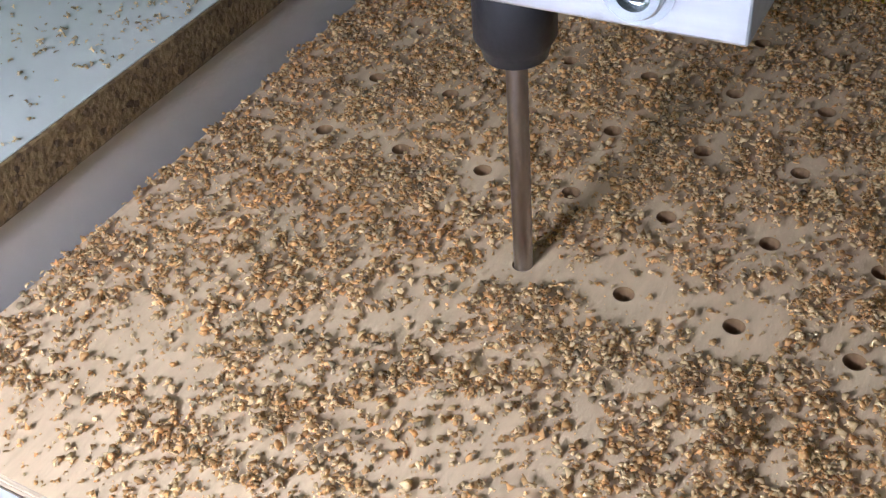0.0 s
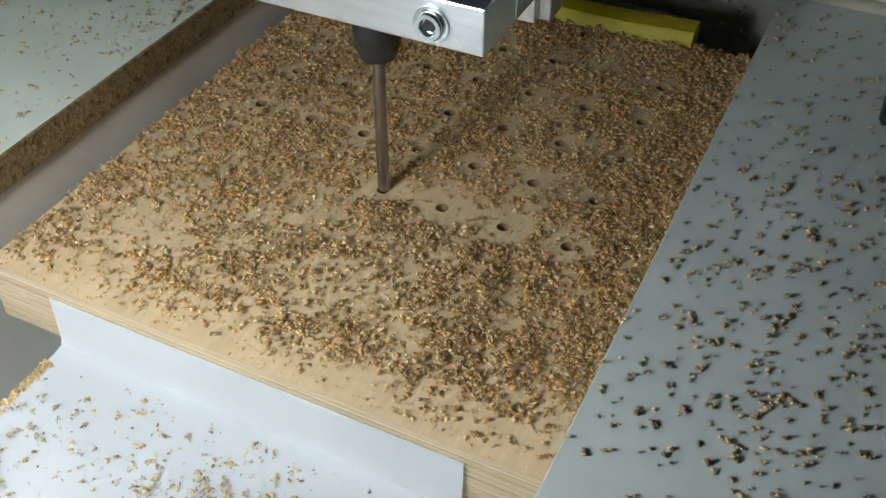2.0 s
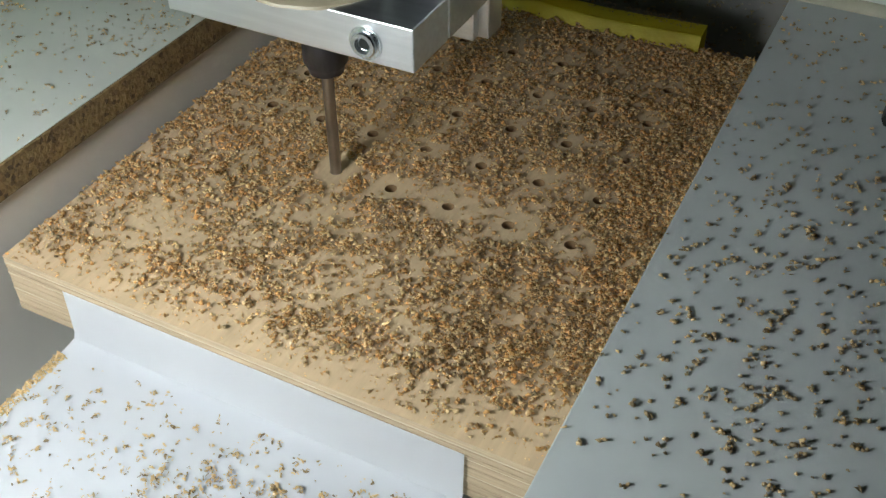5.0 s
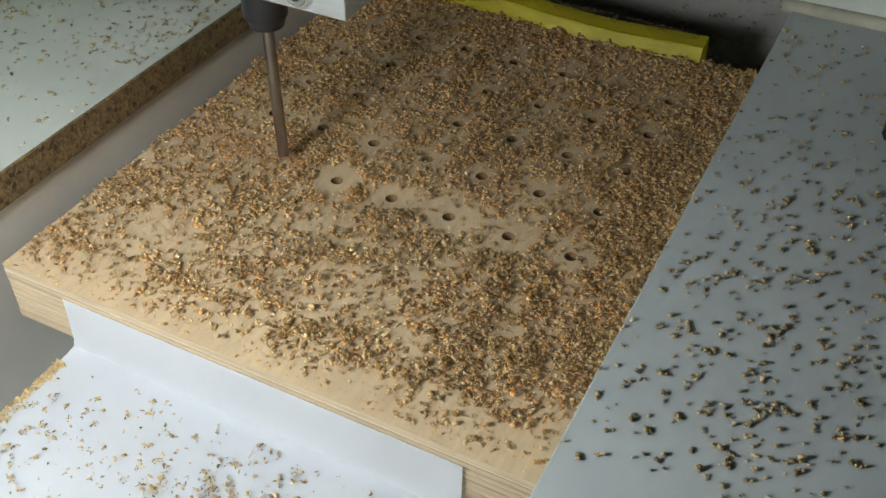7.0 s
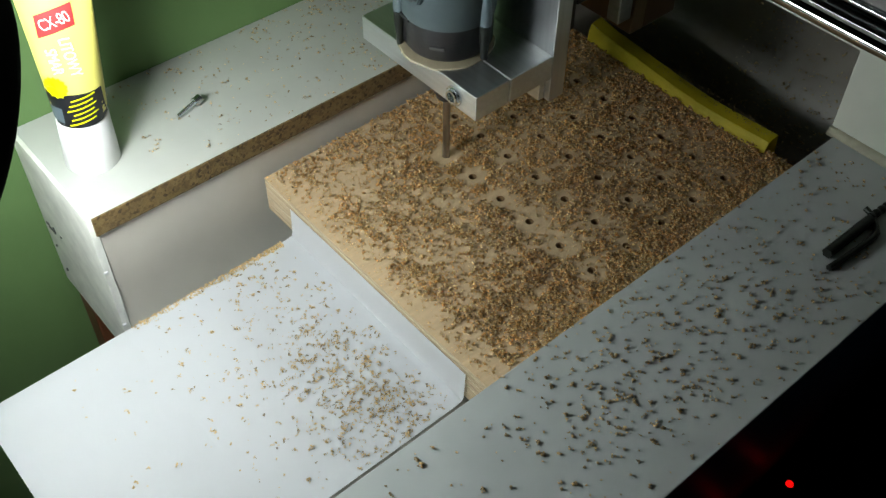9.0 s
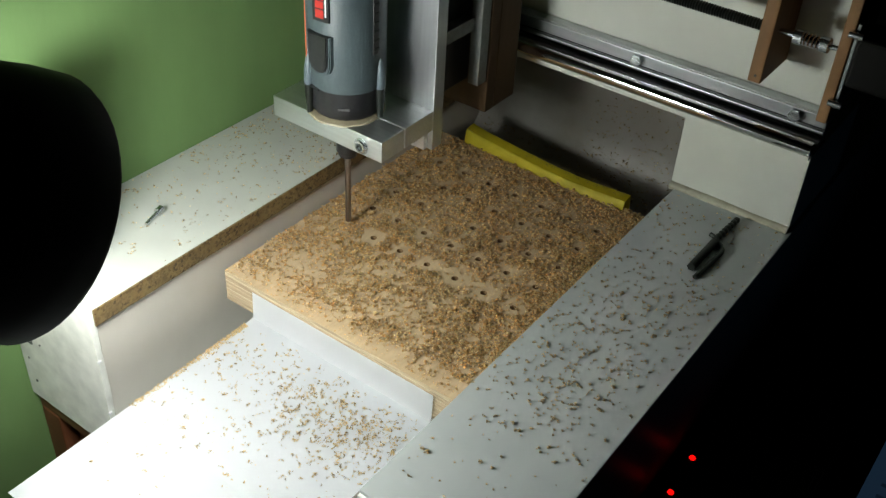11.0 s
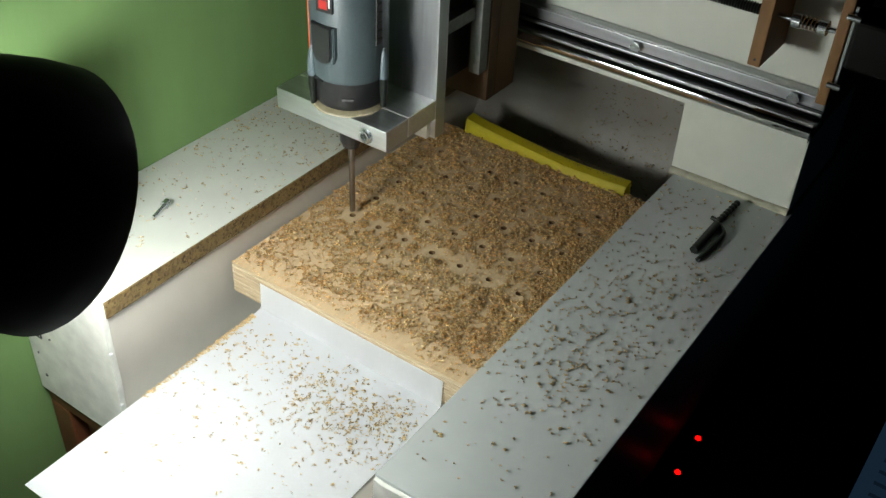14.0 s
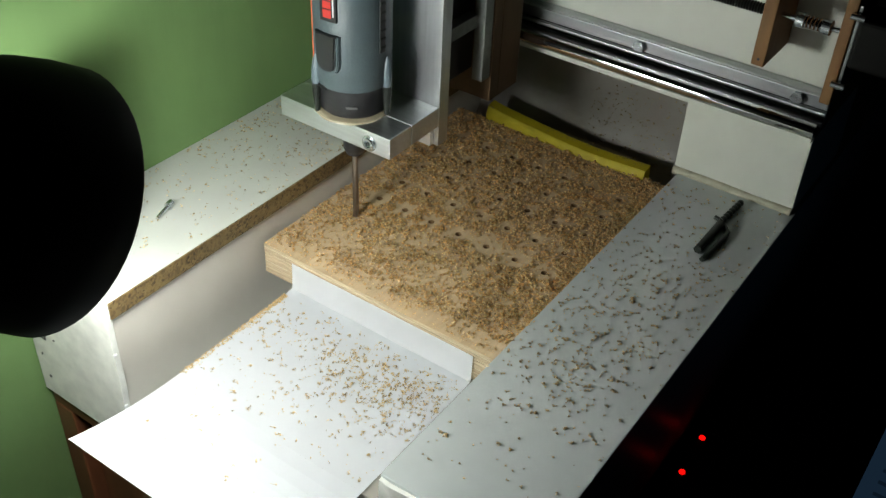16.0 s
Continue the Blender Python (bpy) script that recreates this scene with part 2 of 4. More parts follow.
def machine_sides():
    """The two hollow melamine side boxes and the base between them."""
    left = thing("side_box", "white melamine side box with raw particle board edge", "machine frame", (0, 0, -0.134))
    top = part("top_panel", boxed(-0.374, -0.245, -0.270, 0.62, 0.1565, 0.175), "white", left)
    part("raw_edge", boxed(-0.2455, -0.2435, -0.2700, 0.62, 0.1570, 0.1747, 0.0006), "chip", top, "raw particle board edge, rough and brown")
    part("inner_wall", boxed(-0.266, -0.2475, -0.267, 0.62, 0.0, 0.1563), "inner", left, "white melamine inner wall, tinted for warm light off the wood")
    part("outer_wall", boxed(-0.374, -0.356, -0.267, 0.62, 0.0, 0.1563), "white", left)
    bm = bmesh.new()
    box(bm, -0.3735, -0.2462, -0.2735, -0.2676, 0.001, 0.1745)
    bmesh.ops.subdivide_edges(bm, edges=[e for e in bm.edges if e.calc_length() > 0.05], cuts=14, use_grid_fill=True)
    for v in bm.verts:
        f = noise.noise(v.co * 40)
        v.co.x += 0.0011 * f
        v.co.z += 0.0010 * noise.noise(v.co * 55 + Vector((3, 1, 7)))
    part("front_panel", bm, "edge", left, "chipped white front panel with worn edge band")
    for x0, x1, z0, z1 in ((-0.362, -0.350, 0.0770, 0.0788), (-0.3515, -0.3495, 0.0785, 0.0850), (-0.366, -0.361, 0.0795, 0.0808), (-0.360, -0.3575, 0.024, 0.0265), (-0.338, -0.336, 0.0830, 0.0845), (-0.3635, -0.3620, 0.052, 0.0545)):
        part("scuff_mark", boxed(x0, x1, -0.2745, -0.2728, z0, z1, 0.0004), "cast", left, "dark scuff mark")
    for z in (0.052, 0.1150):
        part("edge_chip", boxed(-0.2480, -0.2456, -0.2740, -0.2702, z, z + 0.003, 0.0009), "cap", left)
    right = thing("side_box", "grey-white melamine side box strewn with wood chips", "machine frame", (0, 0, -0.134))
    part("top_panel", boxed(0.0475, 0.1705, -0.274, 0.62, 0.1565, 0.175, 0.0006), "grey", right)
    part("inner_wall", boxed(0.052, 0.070, -0.271, 0.62, 0.0, 0.1563), "grey", right)
    part("outer_wall", boxed(0.150, 0.168, -0.271, 0.62, 0.0, 0.1563), "grey", right)
    bm = boxed(0.0485, 0.1690, -0.2775, -0.2742, 0.001, 0.1725)
    bmesh.ops.subdivide_edges(bm, edges=[e for e in bm.edges if e.calc_length() > 0.05], cuts=14, use_grid_fill=True)
    for v in bm.verts:
        v.co.y += 0.0013 * noise.noise(v.co * 90)
    part("front_panel", bm, "edge", right, "rough silver-grey unfinished front edge")
    base = part("base_plate", boxed(-0.2470, 0.0515, -0.268, 0.62, -0.1335, -0.100), "grey")
    tagged(base, "grey-white base board between the two side boxes", "machine frame")


def gantry():
    g = thing("gantry", "cream gantry board with aluminium guide rail across the machine", "gantry", (0, 0, 0.0415))
    part("leg", boxed(0.0415, 0.1665, 0.222, 0.36, 0.0, 0.083, 0.0006), "beam", g, "cream board leg standing on the side box")
    part("leg", boxed(-0.372, -0.246, 0.222, 0.36, 0.0, 0.083, 0.0006), "beam", g)
    part("crossbeam", boxed(-0.372, 0.1668, 0.224, 0.245, 0.0835, 0.42), "beam", g, "cream painted crossbeam board")
    part("underboard", boxed(-0.372, 0.1665, 0.2120, 0.2236, 0.0835, 0.0885), "beam", g)
    part("sealant_bead", lathe([(0.0045, 0.0415), (0.005, 0.09), (0.004, 0.13), (0.005, 0.1665)], 10, m=Matrix.Translation((0, 0.2215, 0.0005)) @ pose(0, 0, 0, 0, 90, 0)), "sealant", g, "yellowed sealant bead", True)
    prof = part("guide_profile", boxed(-0.372, 0.1735, 0.2105, 0.2235, 0.1065, 0.1345, 0.0012), "alu_profile", g, "aluminium guide profile with grooves")
    part("groove_lip", boxed(-0.372, 0.1735, 0.2035, 0.2103, 0.1065, 0.1115, 0.0008), "alu_profile", prof)
    part("groove_lip", boxed(-0.372, 0.1735, 0.2065, 0.2103, 0.1165, 0.1195, 0.0008), "alu_profile", prof)
    # dark strips laid on the flat face stand for shaded grooves
    part("groove", boxed(-0.372, 0.1732, 0.2098, 0.2104, 0.1200, 0.1212, 0.0002), "blued", prof, "dark strip painted for the shade in a groove")
    part("groove", boxed(-0.372, 0.1732, 0.2098, 0.2104, 0.1125, 0.1150, 0.0002), "blued", prof, "dark strip painted for the shade in a groove")
    part("top_lip", boxed(-0.372, 0.1732, 0.2070, 0.2103, 0.1320, 0.1340, 0.0005), "alu_profile", prof)
    part("rail_base", boxed(-0.372, 0.1735, 0.1900, 0.2225, 0.1015, 0.1060, 0.0008), "blued", g)
    part("guide_rail", lathe([(0.0056, -0.372), (0.0062, -0.3715), (0.0062, 0.1735), (0.0056, 0.174)], 32, m=Matrix.Translation((0, 0.183, 0.1130)) @ pose(0, 0, 0, 0, 90, 0)), "steel", g, "polished steel guide rail", True)
    for x in (-0.34, -0.013, 0.145):
        part("bolt", hexagon(None, turned((0, -1, 0), (x, 0.2105, 0.1265)), 0.0104, 0.0065), "zinc", g)
    # lead screw with its wooden bearing blocks, coupling and drive motor
    part("lead_screw", lathe([(0.0040 if k % 2 else 0.0052, -0.372 + 0.00125 * k) for k in range(384)], 12, m=Matrix.Translation((0, 0.180, 0.2090)) @ pose(0, 0, 0, 0, 90, 0)), "blued", g, "dark threaded lead screw")
    part("bearing_block", boxed(0.1090, 0.1205, 0.1620, 0.2238, 0.166, 0.30, 0.001), "wood", g, "stained wooden bearing block")
    part("end_block", boxed(0.1730, 0.1822, 0.1620, 0.2238, 0.151, 0.30, 0.001), "wood", g, "stained wooden motor plate")
    cp = part("coupling", lathe([(0.0062 if k % 3 else 0.0052, 0.134 + 0.0011 * k) for k in range(26)], 16, m=Matrix.Translation((0, 0.180, 0.2090)) @ pose(0, 0, 0, 0, 90, 0)), "steel", g, "spiral steel shaft coupling")
    for x in (0.137, 0.159):
        part("collar", lathe([(0.0062, x - 0.004), (0.0067, x - 0.0035), (0.0067, x + 0.0035), (0.0062, x + 0.004)], 24, m=Matrix.Translation((0, 0.180, 0.2090)) @ pose(0, 0, 0, 0, 90, 0)), "zinc", cp)
    part("bolt", hexagon(None, turned((-1, 0, 0), (0.1730, 0.1960, 0.1700)), 0.0075, 0.0045), "zinc", g)
    # flat black disc stands for the dark of an open screw hole
    part("screw_hole", lathe([(0.0012, 0.0), (0.0012, 0.0006)], 12, m=turned((0, -1, 0), (0.1150, 0.1620, 0.1725))), "ink", g, "small black disc for the dark inside a screw hole")
    part("drive_shaft", lathe([(0.0025, 0.112), (0.0025, 0.185)], 12, m=Matrix.Translation((0, 0.180, 0.2090)) @ pose(0, 0, 0, 0, 90, 0)), "zinc", g, smooth=True)
    # motor's black is deepened to stand for the dark around it
    motor = part("stepper_motor", boxed(0.1860, 0.226, 0.160, 0.202, 0.188, 0.230, 0.003), "soot", g, "black drive motor, darkened further as unlit, with a grey plate")
    part("motor_plate", boxed(0.1826, 0.1856, 0.164, 0.214, 0.166, 0.240, 0.0005), "alu_dull", motor, "dull grey mounting plate")
    for dy, dz in ((0.1600, 0.232), (0.1600, 0.172)):
        part("bolt", lathe([(0.0030, 0.1790), (0.0030, 0.1900)], 10, m=Matrix.Translation((0, dy, dz)) @ pose(0, 0, 0, 0, 90, 0)), "zinc", motor, smooth=True)
    # curved chip guard under the beam
    bm = bmesh.new()
    prof = [(0.245, -0.052), (0.262, -0.048), (0.280, -0.036), (0.297, -0.015), (0.309, 0.012), (0.316, 0.045), (0.319, 0.0825)]
    prev = None
    for y, z in prof:
        row = [bm.verts.new((x, y, z - 0.0415 + 0.002 * math.sin(9 * x))) for x in (-0.245, -0.2, -0.14, -0.08, -0.02, 0.02, 0.0405)]
        if prev:
            for k in range(6):
                bm.faces.new((prev[k], prev[k + 1], row[k + 1], row[k]))
        prev = row
    bmesh.ops.solidify(bm, geom=bm.faces, thickness=0.0006)
    tagged(part("chip_guard_sheet", bm, "dusty", smooth=True), "curved grey-white sheet behind the board, dusted with chips", "sheet").location = (0, 0, 0.0415)


# ---- the board and what rides on it ----
PX, PY, RH = 0.0332, 0.0388, 0.0031
X0, X1, Y0, Y1, THICK = -0.2405, 0.0412, -0.1300, 0.2100, 0.0345
COLS, ROWS_BACK = 7, 4


def board():
    b = thing("plywood_board", "thick birch plywood board with drilled holes under wood chips", "workpiece")
    bm = bmesh.new()
    n = 16
    circle = [(math.cos(2 * math.pi * k / n), math.sin(2 * math.pi * k / n)) for k in range(n)]
    xs0, xs1 = -(COLS - 0.5) * PX, 0.5 * PX
    ys0, ys1 = -0.5 * PY - PY, (ROWS_BACK + 0.5) * PY

    spots = []

    def quad(a, c, d, e):
        bm.faces.new([bm.verts.new((*p, 0)) for p in (a, c, d, e)])

    quad((X0, Y0), (X1, Y0), (X1, ys0), (X0, ys0))
    quad((X0, ys1), (X1, ys1), (X1, Y1), (X0, Y1))
    quad((X0, ys0), (xs0, ys0), (xs0, ys1), (X0, ys1))
    quad((xs1, ys0), (X1, ys0), (X1, ys1), (xs1, ys1))
    for r in range(-1, ROWS_BACK + 1):
        for c in range(COLS):
            cx, cy = -c * PX, r * PY
            if r == -1 and c != 6:
                quad((cx - PX / 2, cy - PY / 2), (cx + PX / 2, cy - PY / 2), (cx + PX / 2, cy + PY / 2), (cx - PX / 2, cy + PY / 2))
                continue
            outer, top = [], []
            for u, v in circle:
                s = 1 / max(abs(u), abs(v))
                outer.append(bm.verts.new((cx + u * s * PX / 2, cy + v * s * PY / 2, 0)))
                top.append(bm.verts.new((cx + u * RH * 1.06, cy + v * RH * 1.06, 0)))
            for k in range(n):
                j = (k + 1) % n
                bm.faces.new((outer[k], outer[j], top[j], top[k]))
            spots.append((cx, cy))
    bmesh.ops.remove_doubles(bm, verts=bm.verts, dist=1e-5)
    me = bpy.data.meshes.new("board_face")
    bm.to_mesh(me)
    bm.free()
    me.materials.append(M["birch"])
    face = new("board_face", me)
    face.parent = b
    part("board_core", boxed(X0 + 0.0115, X1 - 0.0115, Y0 + 0.0115, Y1 - 0.0115, -THICK, -0.031), "ply_light", b)
    cup = bmesh.new()
    rings = [[cup.verts.new((RH * q * u, RH * q * v, z)) for u, v in circle] for q, z in ((1.07, 0.0), (0.98, -0.0008), (0.98, -0.030))]
    for lo, hi in zip(rings, rings[1:]):
        for k in range(n):
            cup.faces.new((lo[k], lo[(k + 1) % n], hi[(k + 1) % n], hi[k]))
    cup.faces.new(rings[-1])
    me = mesh_from(cup, "drilled_hole", "bore", True)
    for cx, cy in spots:
        h = new("drilled_hole", me)
        h.parent, h.location = b, (cx, cy, 0)
    depth = 0.0003
    plies = (("light", 0.0034), ("pale", 0.0006), ("dark", 0.0010), ("light", 0.0026), ("dark", 0.0008), ("light", 0.0016), ("pale", 0.0004), ("dark", 0.0010),
             ("light", 0.0034), ("dark", 0.0005), ("light", 0.0046), ("pale", 0.0006), ("dark", 0.0006), ("light", 0.0042), ("dark", 0.0005), ("light", 0.0036), ("dark", 0.0006), ("light", 0.0046))
    for tone, thick in plies:
        z1, z0 = -depth, -min(THICK, depth + thick) + 0.00006
        depth += thick
        inset = {"dark": random.uniform(0.0010, 0.0015), "light": random.uniform(0.0001, 0.0003), "pale": 0.0}[tone]
        o = (X0 + inset, X1 - inset, Y0 + inset, Y1 - inset)
        i = (X0 + 0.012, X1 - 0.012, Y0 + 0.012, Y1 - 0.012)
        bm = bmesh.new()
        rings = []
        for q in (o, i):
            for z in (z0, z1):
                rings.append([bm.verts.new(p) for p in ((q[0], q[2], z), (q[1], q[2], z), (q[1], q[3], z), (q[0], q[3], z))])
        lo_o, hi_o, lo_i, hi_i = rings
        for s, t in ((lo_o, hi_o), (hi_o, hi_i), (hi_i, lo_i), (lo_i, lo_o)):
            for a in range(4):
                bm.faces.new((s[a], s[(a + 1) % 4], t[(a + 1) % 4], t[a]))
        part("ply", bm, "ply_" + tone, b)
    plugs = []
    for c, r in ((3, 0), (4, 0), (5, 0), (6, 0), (6, -1)):
        bm = lathe([(RH * 1.06, -0.012), (RH * 1.06, -0.0001)], 16)
        plugs.append(part("undrilled_core", bm, "birch", b))
        plugs[-1].location = (-c * PX, r * PY, 0)
    return b, plugs


def bed_table():
    t = thing("bed_table", "grey sliding machine bed under the board and paper", "machine bed")
    part("bed_plate", boxed(-0.1930, 0.0400, -0.285, 0.205, -0.0500, -0.0392, 0.0008), "bed", t)
    part("slide_rail", boxed(-0.1700, -0.1550, -0.26, 0.20, -0.0995, -0.0502), "alu", t)
    part("slide_rail", boxed(0.0050, 0.0200, -0.26, 0.20, -0.0995, -0.0502), "alu", t)
    return t


STRIPS, LENGTH = 8, 0.014


def front_paper():
    """A sheet of office paper: a short flap up the board's front edge, the rest lying in front."""
    hinge = -0.285
    prof = [(Y0 - 0.0010, -0.0065), (Y0 - 0.0014, -0.020), (Y0 - 0.0020, -0.0330), (Y0 - 0.0032, -0.0362), (Y0 - 0.0085, -0.0371)]
    prof += [(Y0 - 0.0085 + (hinge - Y0 + 0.0085) * k / 12, -0.0375 + 0.0002 * math.sin(k)) for k in range(1, 13)]

    def sheet(prof, origin):
        bm = bmesh.new()
        prev = None
        for y, z in prof:
            row = []
            for k in range(15):
                u = k / 14
                wave = 0.0003 * math.sin(5 * u + 20 * y) * min(1, max(0, (Y0 - 0.02 - y) / 0.05))
                row.append(bm.verts.new((-0.2035 + 0.2105 * u, y - origin[0], z + wave - origin[1])))
            if prev:
                for k in range(14):
                    bm.faces.new((prev[k], prev[k + 1], row[k + 1], row[k]))
            prev = row
        bmesh.ops.solidify(bm, geom=bm.faces, thickness=0.00025)
        return bm

    s = tagged(part("paper_sheet", sheet(prof, (0, 0)), "paper", smooth=True), "white office paper taped to the board front, sprinkled with chips", "paper")
    strips = []
    for k in range(STRIPS):
        y = hinge - LENGTH * k
        strip = part("paper_fold", sheet([(y - LENGTH * f, -0.0375) for f in (0.0, 0.5, 1.0)], (y, -0.0375)), "paper", s, smooth=True)
        strip.location = (0, y, -0.0375 + 0.0002 * math.sin(12))
        strips.append(strip)
    return s, strips


def yellow_strip():
    """A folded paper strip: its front face, its top and the tail that hangs behind the board."""
    strip = thing("yellow_strip", "bright yellow folded paper strip along the back edge of the board", "paper strip")

    def fold(name, prof, label):
        bm = bmesh.new()
        prev = None
        for y, z in prof:
            row = []
            for k in range(25):
                u = k / 24
                w = 0.0014 * math.sin(7 * u) + 0.007 * (1 - u) ** 6 + 0.0003 * noise.noise(Vector((40 * u, 300 * y, 2)))
                row.append(bm.verts.new((-0.203 + 0.206 * u, y + w * 0.6, z + w * (z > 0.003))))
            if prev:
                for k in range(24):
                    bm.faces.new((prev[k], prev[k + 1], row[k + 1], row[k]))
            prev = row
        bmesh.ops.solidify(bm, geom=bm.faces, thickness=0.0004)
        part(name, bm, "yellow", strip, label, True)

    fold("front_face", [(Y1 - 0.0078, 0.0004), (Y1 - 0.0062, 0.0046), (Y1 - 0.0048, 0.0088), (Y1 - 0.0040, 0.0097)], "bright yellow front face")
    fold("top_face", [(Y1 - 0.0039, 0.0100), (Y1 + 0.0020, 0.0109), (Y1 + 0.0084, 0.0113)], "dusty yellow top face")
    fold("back_tail", [(Y1 + 0.0086, 0.0110), (Y1 + 0.0091, 0.004), (Y1 + 0.0125, -0.02)], "yellow tail hanging behind the board")
    return strip


# ---- wood chips ----
def flakes(name, spots, mat, low=0.0006, high=0.0026, lift=0.0, curl=1.0, seed=1, slim=0.35):
    """Many small curled shavings in one mesh: spots holds x, y, z and a heap height for each."""
    rng = np.random.default_rng(seed)
    spots = np.asarray(spots, float)
    k = len(spots)
    length, width = low + (high - low) * rng.uniform(0, 1, k) ** 1.4, rng.uniform(slim, slim + 0.5, k)
    width = np.minimum(length * width, 0.0020)
    thick = rng.uniform(0.0001, 0.0003, k) * (1 + 1.2 * (slim > 0.5))
    bend = rng.uniform(-0.3, 1.9, k) * curl
    yaw, tilt, roll = rng.uniform(0, 2 * np.pi, k), rng.normal(0, 0.32, k), rng.normal(0, 0.38, k)
    u = np.array([-0.5, 0.0, 0.5])
    verts = np.zeros((k, 12, 3))
    for s in range(3):
        px = u[s] * length
        pz = bend * length * (0.25 - u[s] ** 2) * 1.1
        w = width * rng.uniform(0.25, 1.0, k) if s != 1 else width
        skew = rng.normal(0, 0.22, k) * width
        for q, (dy, dz) in enumerate(((-0.5, 0), (0.5, 0), (0.5, 1), (-0.5, 1))):
            verts[:, s * 4 + q] = np.stack([px + dy * skew, dy * w + skew, pz + dz * thick], 1) + rng.normal(0, 0.075, (k, 3)) * length[:, None]
    c, s_ = np.cos(tilt), np.sin(tilt)
    x, z = verts[..., 0] * c[:, None] + verts[..., 2] * s_[:, None], -verts[..., 0] * s_[:, None] + verts[..., 2] * c[:, None]
    verts[..., 0], verts[..., 2] = x, z
    c, s_ = np.cos(roll), np.sin(roll)
    y, z = verts[..., 1] * c[:, None] - verts[..., 2] * s_[:, None], verts[..., 1] * s_[:, None] + verts[..., 2] * c[:, None]
    verts[..., 1], verts[..., 2] = y, z
    c, s_ = np.cos(yaw), np.sin(yaw)
    x, y = verts[..., 0] * c[:, None] - verts[..., 1] * s_[:, None], verts[..., 0] * s_[:, None] + verts[..., 1] * c[:, None]
    verts[..., 0], verts[..., 1] = x, y
    verts[..., 2] -= verts[..., 2].min(1, keepdims=True)
    verts += spots[:, None, :3]
    verts[..., 2] += spots[:, None, 3] + lift
    faces = []
    for a in (0, 4):
        for q in range(4):
            faces.append((a + q, a + (q + 1) % 4, a + 4 + (q + 1) % 4, a + 4 + q))
    faces += [(3, 2, 1, 0), (8, 9, 10, 11)]
    faces = (np.array(faces)[None] + 12 * np.arange(k)[:, None, None]).reshape(-1, 4)
    me = bpy.data.meshes.new(name)
    me.vertices.add(12 * k)
    me.vertices.foreach_set("co", verts.ravel())
    me.loops.add(faces.size)
    me.loops.foreach_set("vertex_index", faces.ravel().astype(np.int32))
    me.polygons.add(len(faces))
    me.polygons.foreach_set("loop_start", np.arange(0, faces.size, 4, dtype=np.int32))
    me.update(calc_edges=True)
    me.validate()
    me.materials.append(M[mat])
    return new(name, me)


def clumpy(x, y, s):
    return 0.5 + 0.5 * noise.fractal(Vector((x * s, y * s, 3.7)), 1.0, 2.0, 4)


